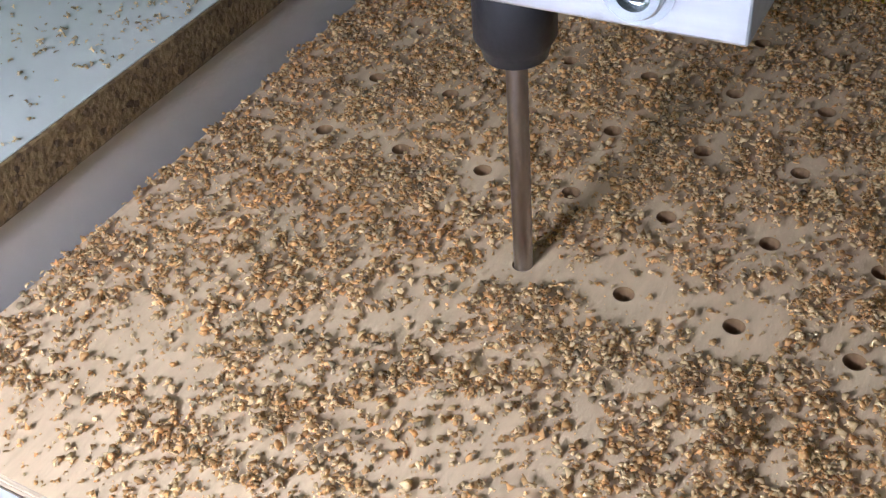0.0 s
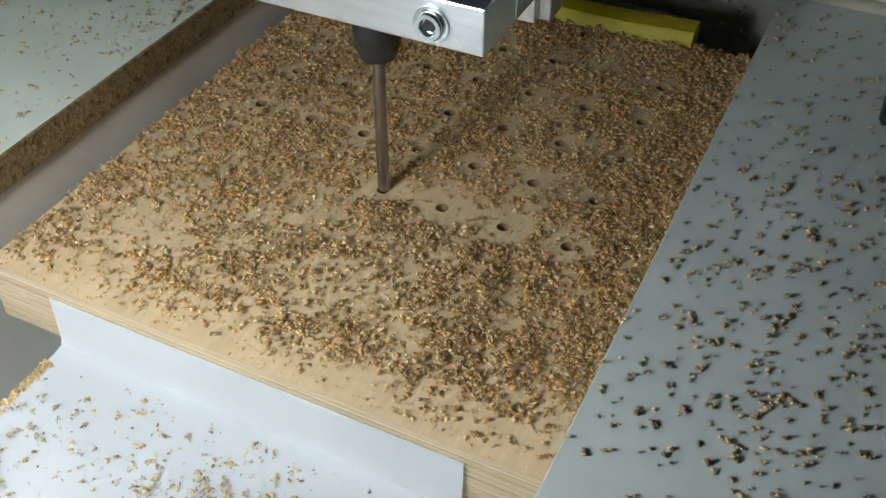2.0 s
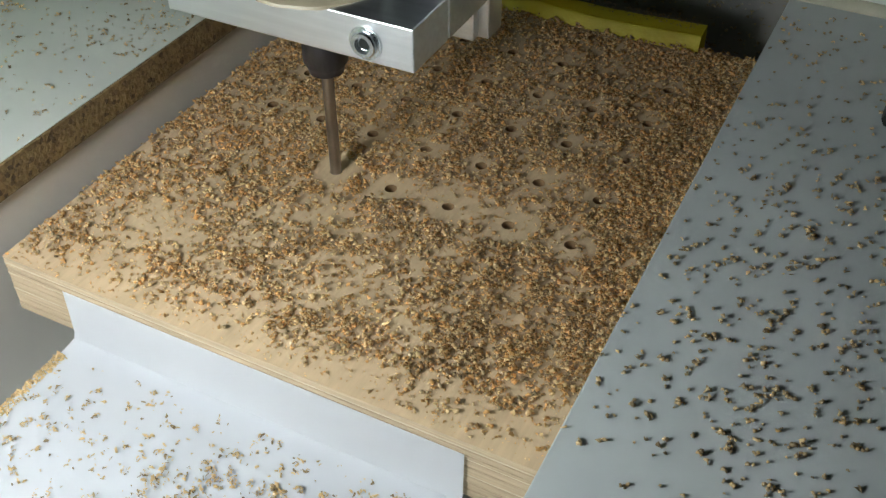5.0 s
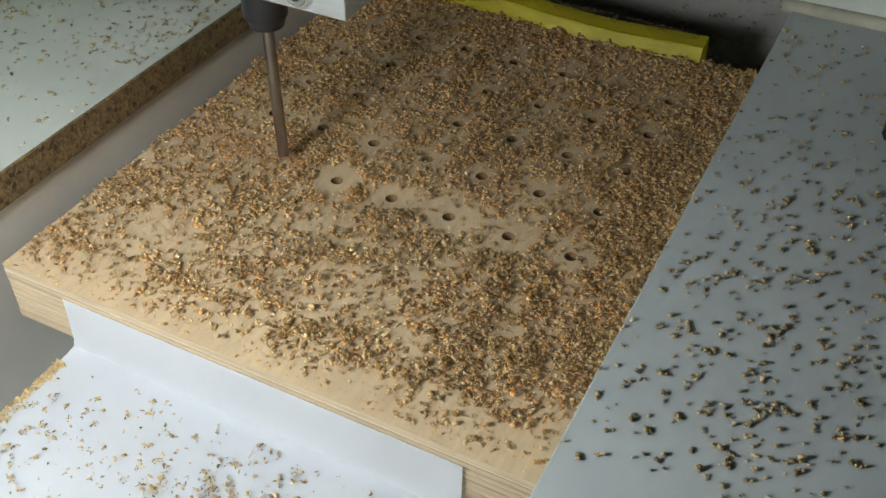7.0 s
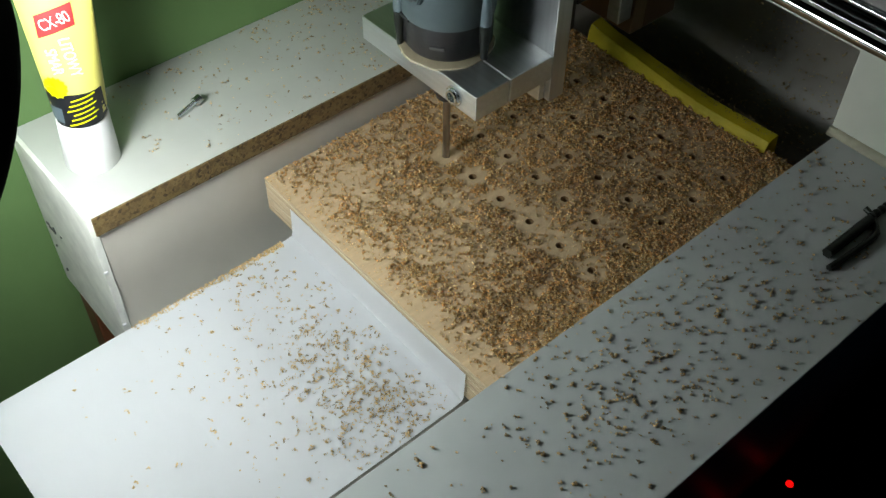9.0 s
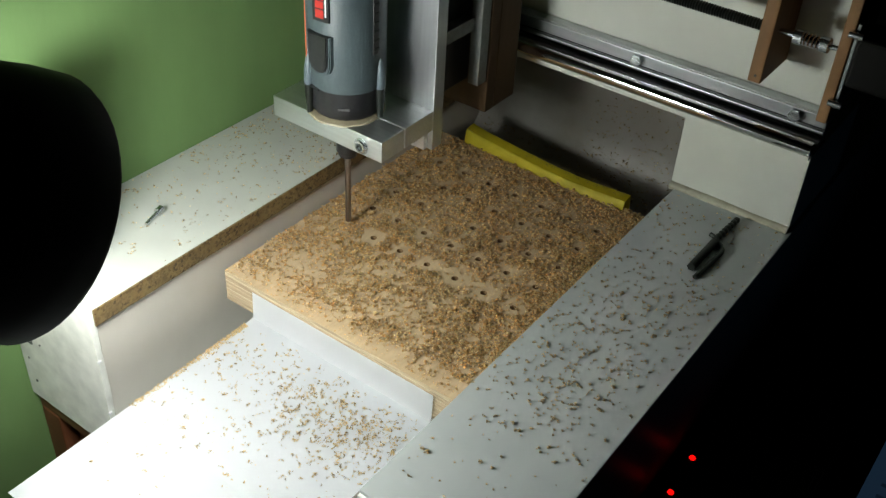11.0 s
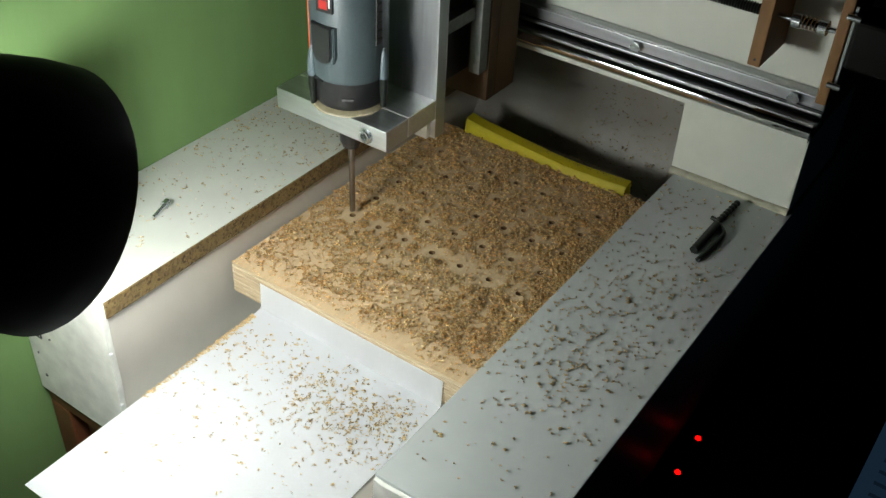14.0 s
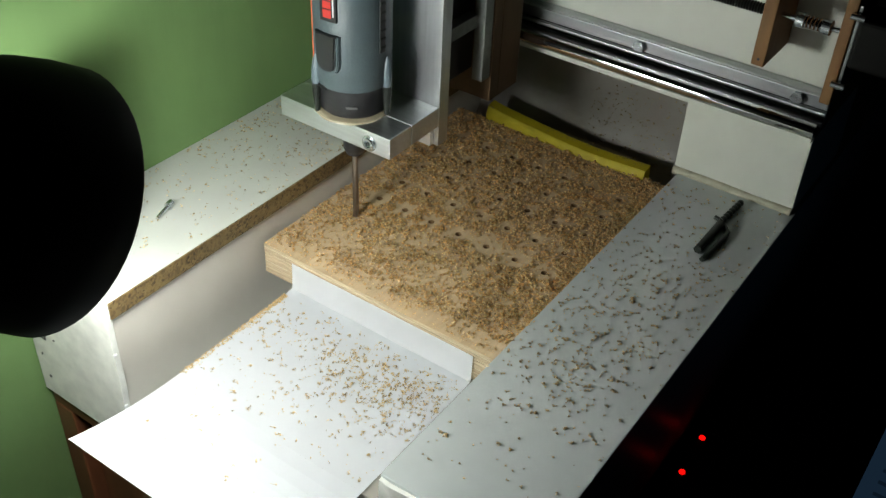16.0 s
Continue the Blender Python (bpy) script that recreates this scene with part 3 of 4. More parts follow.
def board_chips():
    rng = random.Random(7)
    heap, pale, dust, lumps = [], [], [], []
    while len(heap) + len(pale) < 54000:
        x, y = rng.uniform(X0 + 0.0005, X1 - 0.001), rng.uniform(Y0 + 0.001, Y1 - 0.001)
        d = min(1.0, max(0.22, clumpy(x, y, 34) * 1.15 + 0.10) * max(0.30, 2.3 * clumpy(x, y, 130) - 0.35))
        if x > -0.02 and y > -0.09:
            d = min(1.0, d + 0.5 * min(1.0, (x + 0.02) / 0.035))
        if y > -0.02:
            d = min(1.0, d + 0.05 * min(1.0, (y + 0.02) / 0.06))
        front = (y - Y0) / 0.028
        if front < 1:
            d *= 0.07 + 0.93 * max(0, front) ** 1.2
        near_left = math.hypot((x + 0.205) / 0.07, (y + 0.085) / 0.045)
        if near_left < 1:
            d *= 0.50 + 0.50 * near_left
        if math.hypot((x + 0.085) / 0.035, (y + 0.075) / 0.02) < 1:
            d *= 0.55
        for r in range(0, ROWS_BACK + 1):
            for c in range(COLS):
                if r == 0 and c > 3:
                    continue
                q = math.hypot(x + c * PX, y - r * PY)
                clear = 0.0135 if r == 0 else 0.0095
                clear *= 0.8 + 0.5 * clumpy(c * 3.1, r * 5.7, 3)
                if q < (0.0040 if r == 0 else 0.0034):
                    d = 0
                elif q < clear:
                    d *= (0.12 if r == 0 else 0.32) + 0.3 * (q / clear) ** 4
        for c in (4, 5, 6):
            if math.hypot(x + c * PX, y) < 0.0125:
                d = 0
        if len(dust) < 14000 and rng.random() < 0.55 * d + 0.12 * (d > 0):
            dust.append((x, y, 0.0, 0.0))
        if rng.random() > d:
            continue
        h = max(0, (clumpy(x, y, 120) - 0.36)) * 0.009 * rng.random() * min(1, max(0, front))
        if rng.random() < 0.34 and front > 0.30:
            lumps.append((x, y, 0.0, h * 0.8 + 0.0004))
        # a crumb of a few shavings stuck together
        for k in range(1 + int(rng.random() * (1.2 + 4.4 * d))):
            (pale if rng.random() < 0.45 else heap).append((min(X1 - 0.001, x + rng.gauss(0, 0.0007)), y + rng.gauss(0, 0.0007), 0.0, h + 0.00030 * k * rng.random()))
    a = tagged(flakes("wood_chips", heap, "shaving", 0.0005, 0.0019, curl=0.9, seed=3, slim=0.40), "heaped brown wood shavings lying on the plywood board", "wood chips", kind="stuff")
    b = tagged(flakes("wood_chips", pale, "shaving_pale", 0.0005, 0.0019, curl=0.9, seed=4, slim=0.40), "pale curled wood shavings lying on the plywood board", "wood chips", kind="stuff")
    c = tagged(flakes("wood_dust", dust, "shaving", 0.0003, 0.0009, seed=6), "fine brown sawdust lying on the plywood board", "sawdust", kind="stuff")
    e = tagged(flakes("wood_chips", [p for k, p in enumerate(lumps) if k % 5 < 2], "shaving", 0.0013, 0.0028, curl=0.6, seed=8, slim=0.6), "coarse golden brown crumbs of wood on the plywood board", "wood chips", kind="stuff")
    # every fifth lump is darker, painting in the shade between chips
    g = tagged(flakes("wood_chips", lumps[4::5], "shaving_dark", 0.0013, 0.0026, curl=0.6, seed=10, slim=0.6), "coarse dull brown crumbs, standing for shaded gaps between the chips", "wood chips", kind="stuff")
    f = tagged(flakes("wood_chips", [p for k, p in enumerate(lumps) if k % 5 in (2, 3)], "shaving_pale", 0.0013, 0.0027, curl=0.6, seed=9, slim=0.6), "coarse pale crumbs of wood on the plywood board", "wood chips", kind="stuff")
    return [a, b, c, e, f, g]


def blown_chips():
    """Heaps over the next hole places, in sectors that are blown outwards as the drill arrives."""
    made = []
    rng = random.Random(11)
    for c in (4, 5, 6):
        for s in range(6):
            spots = []
            for k in range(32):
                a, q = (s + rng.random()) * math.pi / 3, 0.0125 * math.sqrt(rng.uniform(0.01, 1.0))
                spots.append((q * math.cos(a), q * math.sin(a), 0.0, 0.0008 * rng.random()))
            ob = tagged(flakes("wood_chips", spots, "shaving", seed=50 + 7 * c + s), "loose wood shavings blown aside by the drill", "wood chips", kind="stuff")
            made.append((ob, c, (s + 0.5) * math.pi / 3))
    return made


def guard_chips():
    rng = random.Random(5)
    prof = [(0.245, -0.052), (0.262, -0.048), (0.280, -0.036), (0.297, -0.015), (0.309, 0.012), (0.316, 0.045), (0.319, 0.0825)]
    spots = []
    for k in range(2600):
        f = rng.random() ** 2.2 * 5.9
        i = int(f)
        (ya, za), (yb, zb) = prof[i], prof[i + 1]
        u = f - i
        x = rng.uniform(-0.24, 0.038)
        if i > 2 and x < -0.10:
            continue
        spots.append((x, ya + (yb - ya) * u - 0.0016, za + (zb - za) * u + 0.002 * math.sin(9 * x) + 0.0004, 0))
    tagged(flakes("wood_chips", spots, "shaving_dark", 0.0009, 0.0030, seed=35), "brown wood dust and chips clinging to the curved sheet", "wood chips", kind="stuff")


def clustered(spots, rng, most=6, spread=0.0017):
    """Turns single places into little clumps of crumbs."""
    out = []
    for x, y, z, h in spots:
        n = 1 + int(most * rng.random() ** 4.0)
        for k in range(n):
            out.append((x + rng.gauss(0, spread) * (k > 0), y + rng.gauss(0, spread) * (k > 0), z, h + 0.0006 * rng.random() * (k > 1)))
    return out


def strewn_chips():
    rng = random.Random(21)
    right, left, paper = [], [], []
    while len(right) < 820:
        x, y = rng.uniform(0.0485, 0.168), rng.uniform(-0.262, 0.215)
        d = 0.25 + 0.9 * math.exp(-((x - 0.105) / 0.032) ** 2) * math.exp(-((y + 0.03) / 0.10) ** 2)
        d *= 0.4 + 0.9 * clumpy(x, y, 30)
        if y < -0.17:
            d *= 0.35
        if rng.random() < d:
            right.append((x, y, 0.0411, 0))
    while len(left) < 900:
        x, y = rng.uniform(-0.372, -0.248), rng.uniform(-0.20, 0.2)
        d = 0.28 + 0.8 * math.exp(-((y - 0.06) / 0.09) ** 2)
        if rng.random() < d * (0.3 + clumpy(x, y, 30)):
            left.append((x, y, 0.0411, 0))
    while len(paper) < 1050:
        x, y = rng.uniform(-0.2, 0.004), rng.uniform(-0.284, -0.140)
        d = 0.08 + 0.9 * math.exp(-((y + 0.180) / 0.035) ** 2) * (0.25 + math.exp(-((x + 0.045) / 0.065) ** 2))
        if rng.random() < d * (0.5 + 0.6 * clumpy(x, y, 40)):
            paper.append((x, y, -0.0370, 0))
    tail = [(rng.uniform(-0.2, 0.004), rng.uniform(-0.058, -0.002), 0.0, 0.0) for k in range(26)]
    tail = tagged(flakes("wood_chips", clustered(tail, rng, 5), "shaving_pale", 0.0006, 0.0028, seed=36), "few loose wood chips on the free end of the paper", "wood chips", kind="stuff")
    ridge = []
    for k in range(850):
        t = rng.random() ** 1.5
        ridge.append((-0.2038 + 0.0045 * rng.random() ** 2, Y0 - 0.014 - 0.135 * t, -0.0375, 0.0))
    spots = clustered(right, rng, 6, 0.0008)
    tagged(flakes("wood_chips", [p for k, p in enumerate(spots) if k % 5 > 1], "shaving_dark", 0.0008, 0.0018, seed=31, slim=0.75), "loose brown wood chips strewn over the grey side box", "wood chips", kind="stuff")
    tagged(flakes("wood_chips", [p for k, p in enumerate(spots) if k % 5 < 2], "shaving_pale", 0.0007, 0.0017, seed=38, slim=0.75), "loose pale wood chips strewn over the grey side box", "wood chips", kind="stuff")
    spots = clustered(left, rng, 7, 0.0012)
    tagged(flakes("wood_chips", spots[::2], "shaving_dark", 0.0006, 0.0022, seed=32, slim=0.35), "loose dull wood chips strewn over the white side box", "wood chips", kind="stuff")
    tagged(flakes("wood_chips", spots[1::2], "shaving_pale", 0.0006, 0.0018, seed=39, slim=0.35), "loose pale wood chips strewn over the white side box", "wood chips", kind="stuff")
    spots = clustered(paper, rng, 9, 0.0013)
    brown = tagged(flakes("wood_chips", spots[::3], "shaving_dark", 0.0007, 0.0026, seed=33, slim=0.13), "loose brown wood chips strewn over the white paper", "wood chips", kind="stuff")
    blond = tagged(flakes("wood_chips", [p for k, p in enumerate(spots) if k % 3] + ridge, "shaving_pale", 0.0006, 0.0024, seed=34, slim=0.16), "loose pale wood chips strewn over the white paper", "wood chips", kind="stuff")
    top = [(rng.uniform(-0.195, -0.002), Y1 + 0.0105 - 0.011 * rng.random() ** 1.6, 0.0116, 0.0) for k in range(420)]
    dusty = tagged(flakes("wood_chips", top, "shaving_dark", 0.0004, 0.0013, seed=37), "fine wood chips on the yellow paper strip", "wood chips", kind="stuff")
    return tail, brown, blond, dusty


def tongue(half, z0, z1, y0, y1):
    """A slab with a straight top and a rounded lower end."""
    bm = bmesh.new()
    rows = [(half * 1.02, z1), (half, z1 - 0.004), (half, z0 + 0.013), (half * 0.95, z0 + 0.0085), (half * 0.80, z0 + 0.0042), (half * 0.50, z0 + 0.0012), (0.0, z0)]
    out = rows + [(-x, z) for x, z in reversed(rows[:-1])]
    front, back = [bm.verts.new((x, y0, z)) for x, z in out], [bm.verts.new((x * 1.06, y1, z)) for x, z in out]
    bm.faces.new(front)
    for k in range(len(out)):
        j = (k + 1) % len(out)
        bm.faces.new((front[j], front[k], back[k], back[j]))
    bmesh.ops.recalc_face_normals(bm, faces=bm.faces)
    rim = [e for e in bm.edges if e.verts[0] in front and e.verts[1] in front]
    bmesh.ops.bevel(bm, geom=rim, offset=0.0009, segments=2, affect="EDGES")
    return bm


# ---- the spindle; its origin is the drill's tip ----
def spindle():
    s = thing("spindle_head", "blue-grey milling motor in an aluminium clamp with a drill", "milling spindle")
    part("drill_bit", lathe([(0.0004, 0.0), (0.0030, 0.0012), (0.0030, 0.085)], 24), "bit", s, "steel drill bit", True)
    nut = part("collet_nut", lathe([(0.0060, 0.0775), (0.0086, 0.0785), (0.0095, 0.0820), (0.0110, 0.0845), (0.0110, 0.0980), (0.0105, 0.1095)], 36), "black", s, "black collet nut", True)
    # split clamp block
    bm = bmesh.new()
    box(bm, -0.0655, 0.0655, -0.030, 0.0022, 0.110, 0.131, 0.0007)
    clamp = part("clamp_front", bm, "alu", s, "brushed aluminium clamp block")
    bm = bmesh.new()
    box(bm, -0.0655, 0.0655, 0.0034, 0.0455, 0.110, 0.131, 0.0007)
    box(bm, -0.0600, 0.0300, 0.0015, 0.0040, 0.1105, 0.1305)
    part("clamp_rear", bm, "alu", s, "brushed aluminium clamp block")
    socket_screw(clamp, turned((0, -1, 0), (0.0425, -0.0300, 0.1195)), 0.0062, 0.0080)
    bm = bmesh.new()
    rings = []
    for q, z in ((1.0, 0.1306), (0.985, 0.1320), (0.94, 0.1328), (0.84, 0.1334), (0.66, 0.1340)):
        ring = []
        for k in range(72):
            a = 2 * math.pi * k / 72
            r = 0.0352 + 0.0030 * max(0, math.cos(a + 1.25)) + 0.0016 * noise.noise(Vector((2.2 * math.cos(a), 2.2 * math.sin(a), 4.0))) + 0.0006 * noise.noise(Vector((9 * math.cos(a), 9 * math.sin(a), 1.0)))
            ring.append(bm.verts.new((r * q * math.cos(a), r * q * math.sin(a), z + 0.0004 * noise.noise(Vector((7 * math.cos(a), 7 * math.sin(a), 9 * q))))))
        if rings:
            for k in range(72):
                bm.faces.new((rings[-1][k], rings[-1][(k + 1) % 72], ring[(k + 1) % 72], ring[k]))
        rings.append(ring)
    part("resin_ring", bm, "tan", s, "uneven tan resin packing ring", True)
    part("motor_nose", lathe([(0.0280, 0.1330), (0.0312, 0.1338), (0.0335, 0.1375), (0.0335, 0.1610), (0.0345, 0.1620)], 40), "black", s, "black motor nose ring", True)
    part("nose_notch", boxed(-0.0140, 0.0010, -0.0349, -0.0320, 0.1590, 0.1622, 0.0004), "ink", s, "black vent slot", m=pose(0, 0, 0, 0, 0, -8))
    part("nose_badge", boxed(-0.0055, 0.0055, -0.0341, -0.0320, 0.1445, 0.1470, 0.0004), "cast", s, "small dull embossed mark", m=pose(0, 0, 0, 0, 0, 36))
    body = part("motor_body", lathe([(0.0345, 0.1612), (0.0350, 0.1632), (0.0352, 0.1700), (0.0355, 0.2000), (0.0356, 0.2600), (0.0353, 0.2604), (0.0353, 0.2612), (0.0356, 0.2616), (0.0356, 0.3900), (0.0310, 0.4000)], 56), "shell", s, "blue-grey plastic motor housing", True)
    part("seam_strip", boxed(-0.0014, 0.0014, -0.0364, -0.0340, 0.162, 0.39, 0.0005), "orange", body, "orange-red seam strip", m=pose(0, 0, 0, 0, 0, -47))
    # rocker switch in its frame, facing forwards
    part("switch_frame", tongue(0.0130, 0.1772, 0.2160, -0.0369, -0.0310), "shell", body, m=pose(0, 0, 0, 0, 0, 0))
    bm = tongue(0.0108, 0.1795, 0.2165, -0.0390, -0.0320)
    for v in bm.verts:
        if v.co.y < -0.038 and v.co.z < 0.195:
            v.co.y += 0.10 * (0.195 - v.co.z)
    part("rocker_switch", bm, "black", body, "black rocker switch", m=pose(0, 0, 0, 0, 0, 0))
    sign = part("name_plate", boxed(-0.0085, 0.0085, -0.0372, -0.0325, 0.2285, 0.2955, 0.0006), "black", body, "black name plate with red marks", m=pose(0, 0, 0, 0, 0, 5))
    for z0, z1 in ((0.2325, 0.2400), (0.2412, 0.2475), (0.2487, 0.2555), (0.2567, 0.2625), (0.2637, 0.2700)):
        part("red_mark", boxed(-0.0048, 0.0036, -0.0377, -0.0370, z0 - 0.0005, z1 - 0.0005), "red", sign)
    part("white_mark", boxed(0.0052, 0.0064, -0.0377, -0.0370, 0.234, 0.280), "inkwhite", sign)
    part("white_mark", boxed(-0.0050, 0.0030, -0.0377, -0.0370, 0.280, 0.288), "inkwhite", sign)
    for a in (-150, -4, 150):
        grille = part("vent_grille", boxed(-0.0036, 0.0036, -0.0361, -0.0330, 0.1965, 0.300, 0.0006), "black", body, "dark vent grille", m=pose(0, 0, 0, 0, 0, a + 90))
        for k in range(12):
            z = 0.2005 + k * 0.0082
            part("rib", boxed(-0.0033, 0.0033, -0.0367, -0.0355, z, z + 0.0022, 0.0003), "blued", grille)
    for a in (-31, 97):
        ear = lathe([(0.0008, 0.190), (0.0030, 0.184), (0.0044, 0.174), (0.0048, 0.1625), (0.0044, 0.1610)], 20, m=Matrix.Translation((0, -0.0355, 0)))
        part("screw_boss", ear, "ear", body, "light grey screw boss", True, m=pose(0, 0, 0, 0, 0, a))
        pin = lathe([(0.0044, 0.1608), (0.0042, 0.150), (0.0034, 0.143), (0.0026, 0.1318)], 16, m=Matrix.Translation((0, -0.0355, 0)))
        part("boss_pin", pin, "blued", body, smooth=True, m=pose(0, 0, 0, 0, 0, a))
    # back plate, slide bars and brackets
    part("back_plate", boxed(-0.0655, 0.0655, 0.0458, 0.0610, 0.0885, 0.42, 0.0006), "alu_v", s, "brushed aluminium back plate")
    lug = part("lug", boxed(0.040, 0.0600, 0.040, 0.0456, 0.0890, 0.1095, 0.0005), "alu", s)
    part("bolt", lathe([(0.0035, 0), (0.0035, 0.005)], 16, m=turned((0, -1, 0), (0.050, 0.0400, 0.099))), "zinc", lug, smooth=True)
    # black box fills the slide's interior, where only a dark gap shows
    part("slide_block", boxed(-0.055, 0.050, 0.0612, 0.0830, 0.130, 0.41, 0.001), "black", s)
    part("slide_bar", boxed(0.0600, 0.0720, 0.1070, 0.1210, 0.134, 0.42, 0.0008), "alu_dull", s, "grey aluminium slide bar")
    for z in (0.190, 0.250, 0.320):
        part("bracket", boxed(0.0520, 0.0640, 0.0612, 0.1068, z, z + 0.013, 0.0008), "alu_dull", s)
    return s


def carriage():
    c = thing("gantry_carriage", "stained wooden carriage running on the guide rail", "carriage")
    part("carriage_plate", boxed(-0.073, 0.073, 0.1225, 0.1370, 0.104, 0.42, 0.001), "wood_shaded", c, "stained brown wooden plate")
    part("side_plate", boxed(0.0590, 0.0730, 0.1372, 0.1740, 0.104, 0.42, 0.001), "wood_shaded", c)
    part("side_plate", boxed(-0.0730, -0.0590, 0.1372, 0.1740, 0.104, 0.42, 0.001), "wood_shaded", c)
    # second black filler for the same dark gap, on the carriage side
    part("slide_housing", boxed(-0.045, 0.0500, 0.0842, 0.1222, 0.135, 0.42, 0.001), "black", c)
    for x in (-0.045, 0.045):
        part("bearing", lathe([(0.0085, x - 0.012), (0.0140, x - 0.0118), (0.0140, x + 0.0118), (0.0085, x + 0.012)], 24, m=Matrix.Translation((0, 0.183, 0.1545)) @ pose(0, 0, 0, 0, 90, 0), caps=False), "blued", c, smooth=True)
        part("bearing_mount", boxed(x - 0.010, x + 0.010, 0.1372, 0.1700, 0.140, 0.160), "wood_shaded", c)
    return c


# ---- loose things ----
def desk_lamp():
    d = thing("desk_lamp", "black enamel desk lamp shade lighting the board", "lamp", LAMP)
    m = turned(-AIM, (0, 0, 0))
    prof = [(0.0866, -0.034), (0.0880, -0.031), (0.0862, -0.010), (0.0815, 0.014), (0.0720, 0.038), (0.0580, 0.058), (0.0360, 0.072), (0.0200, 0.079), (0.0180, 0.105), (0.0050, 0.108)]
    inner = [(max(0.001, r - 0.0022), z - 0.0016) for r, z in prof[1:7]]
    bm = lathe(prof, 48, m=m, caps=False)
    part("shade", bm, "soot", d, "black enamel shade", True)
    part("reflector", lathe([(0.0848, -0.0335)] + inner + [(0.002, 0.069)], 48, m=m, caps=False), "cap", d, "white inside of the shade", True)
    part("lamp_holder", lathe([(0.013, 0.030), (0.016, 0.034), (0.016, 0.068)], 24, m=m), "black", d, smooth=True)
    back = -AIM * 0.10
    wall = Vector((-0.374 - LAMP.x, -0.10, 0.20))
    bm = lathe([(0.006, 0), (0.006, (wall - back).length)], 16, m=turned(wall - back, back))
    part("arm", bm, "soot", d, "black lamp arm", True)
    part("wall_bracket", boxed(wall.x, wall.x + 0.012, wall.y - 0.03, wall.y + 0.03, wall.z - 0.03, wall.z + 0.03, 0.002), "soot", d)


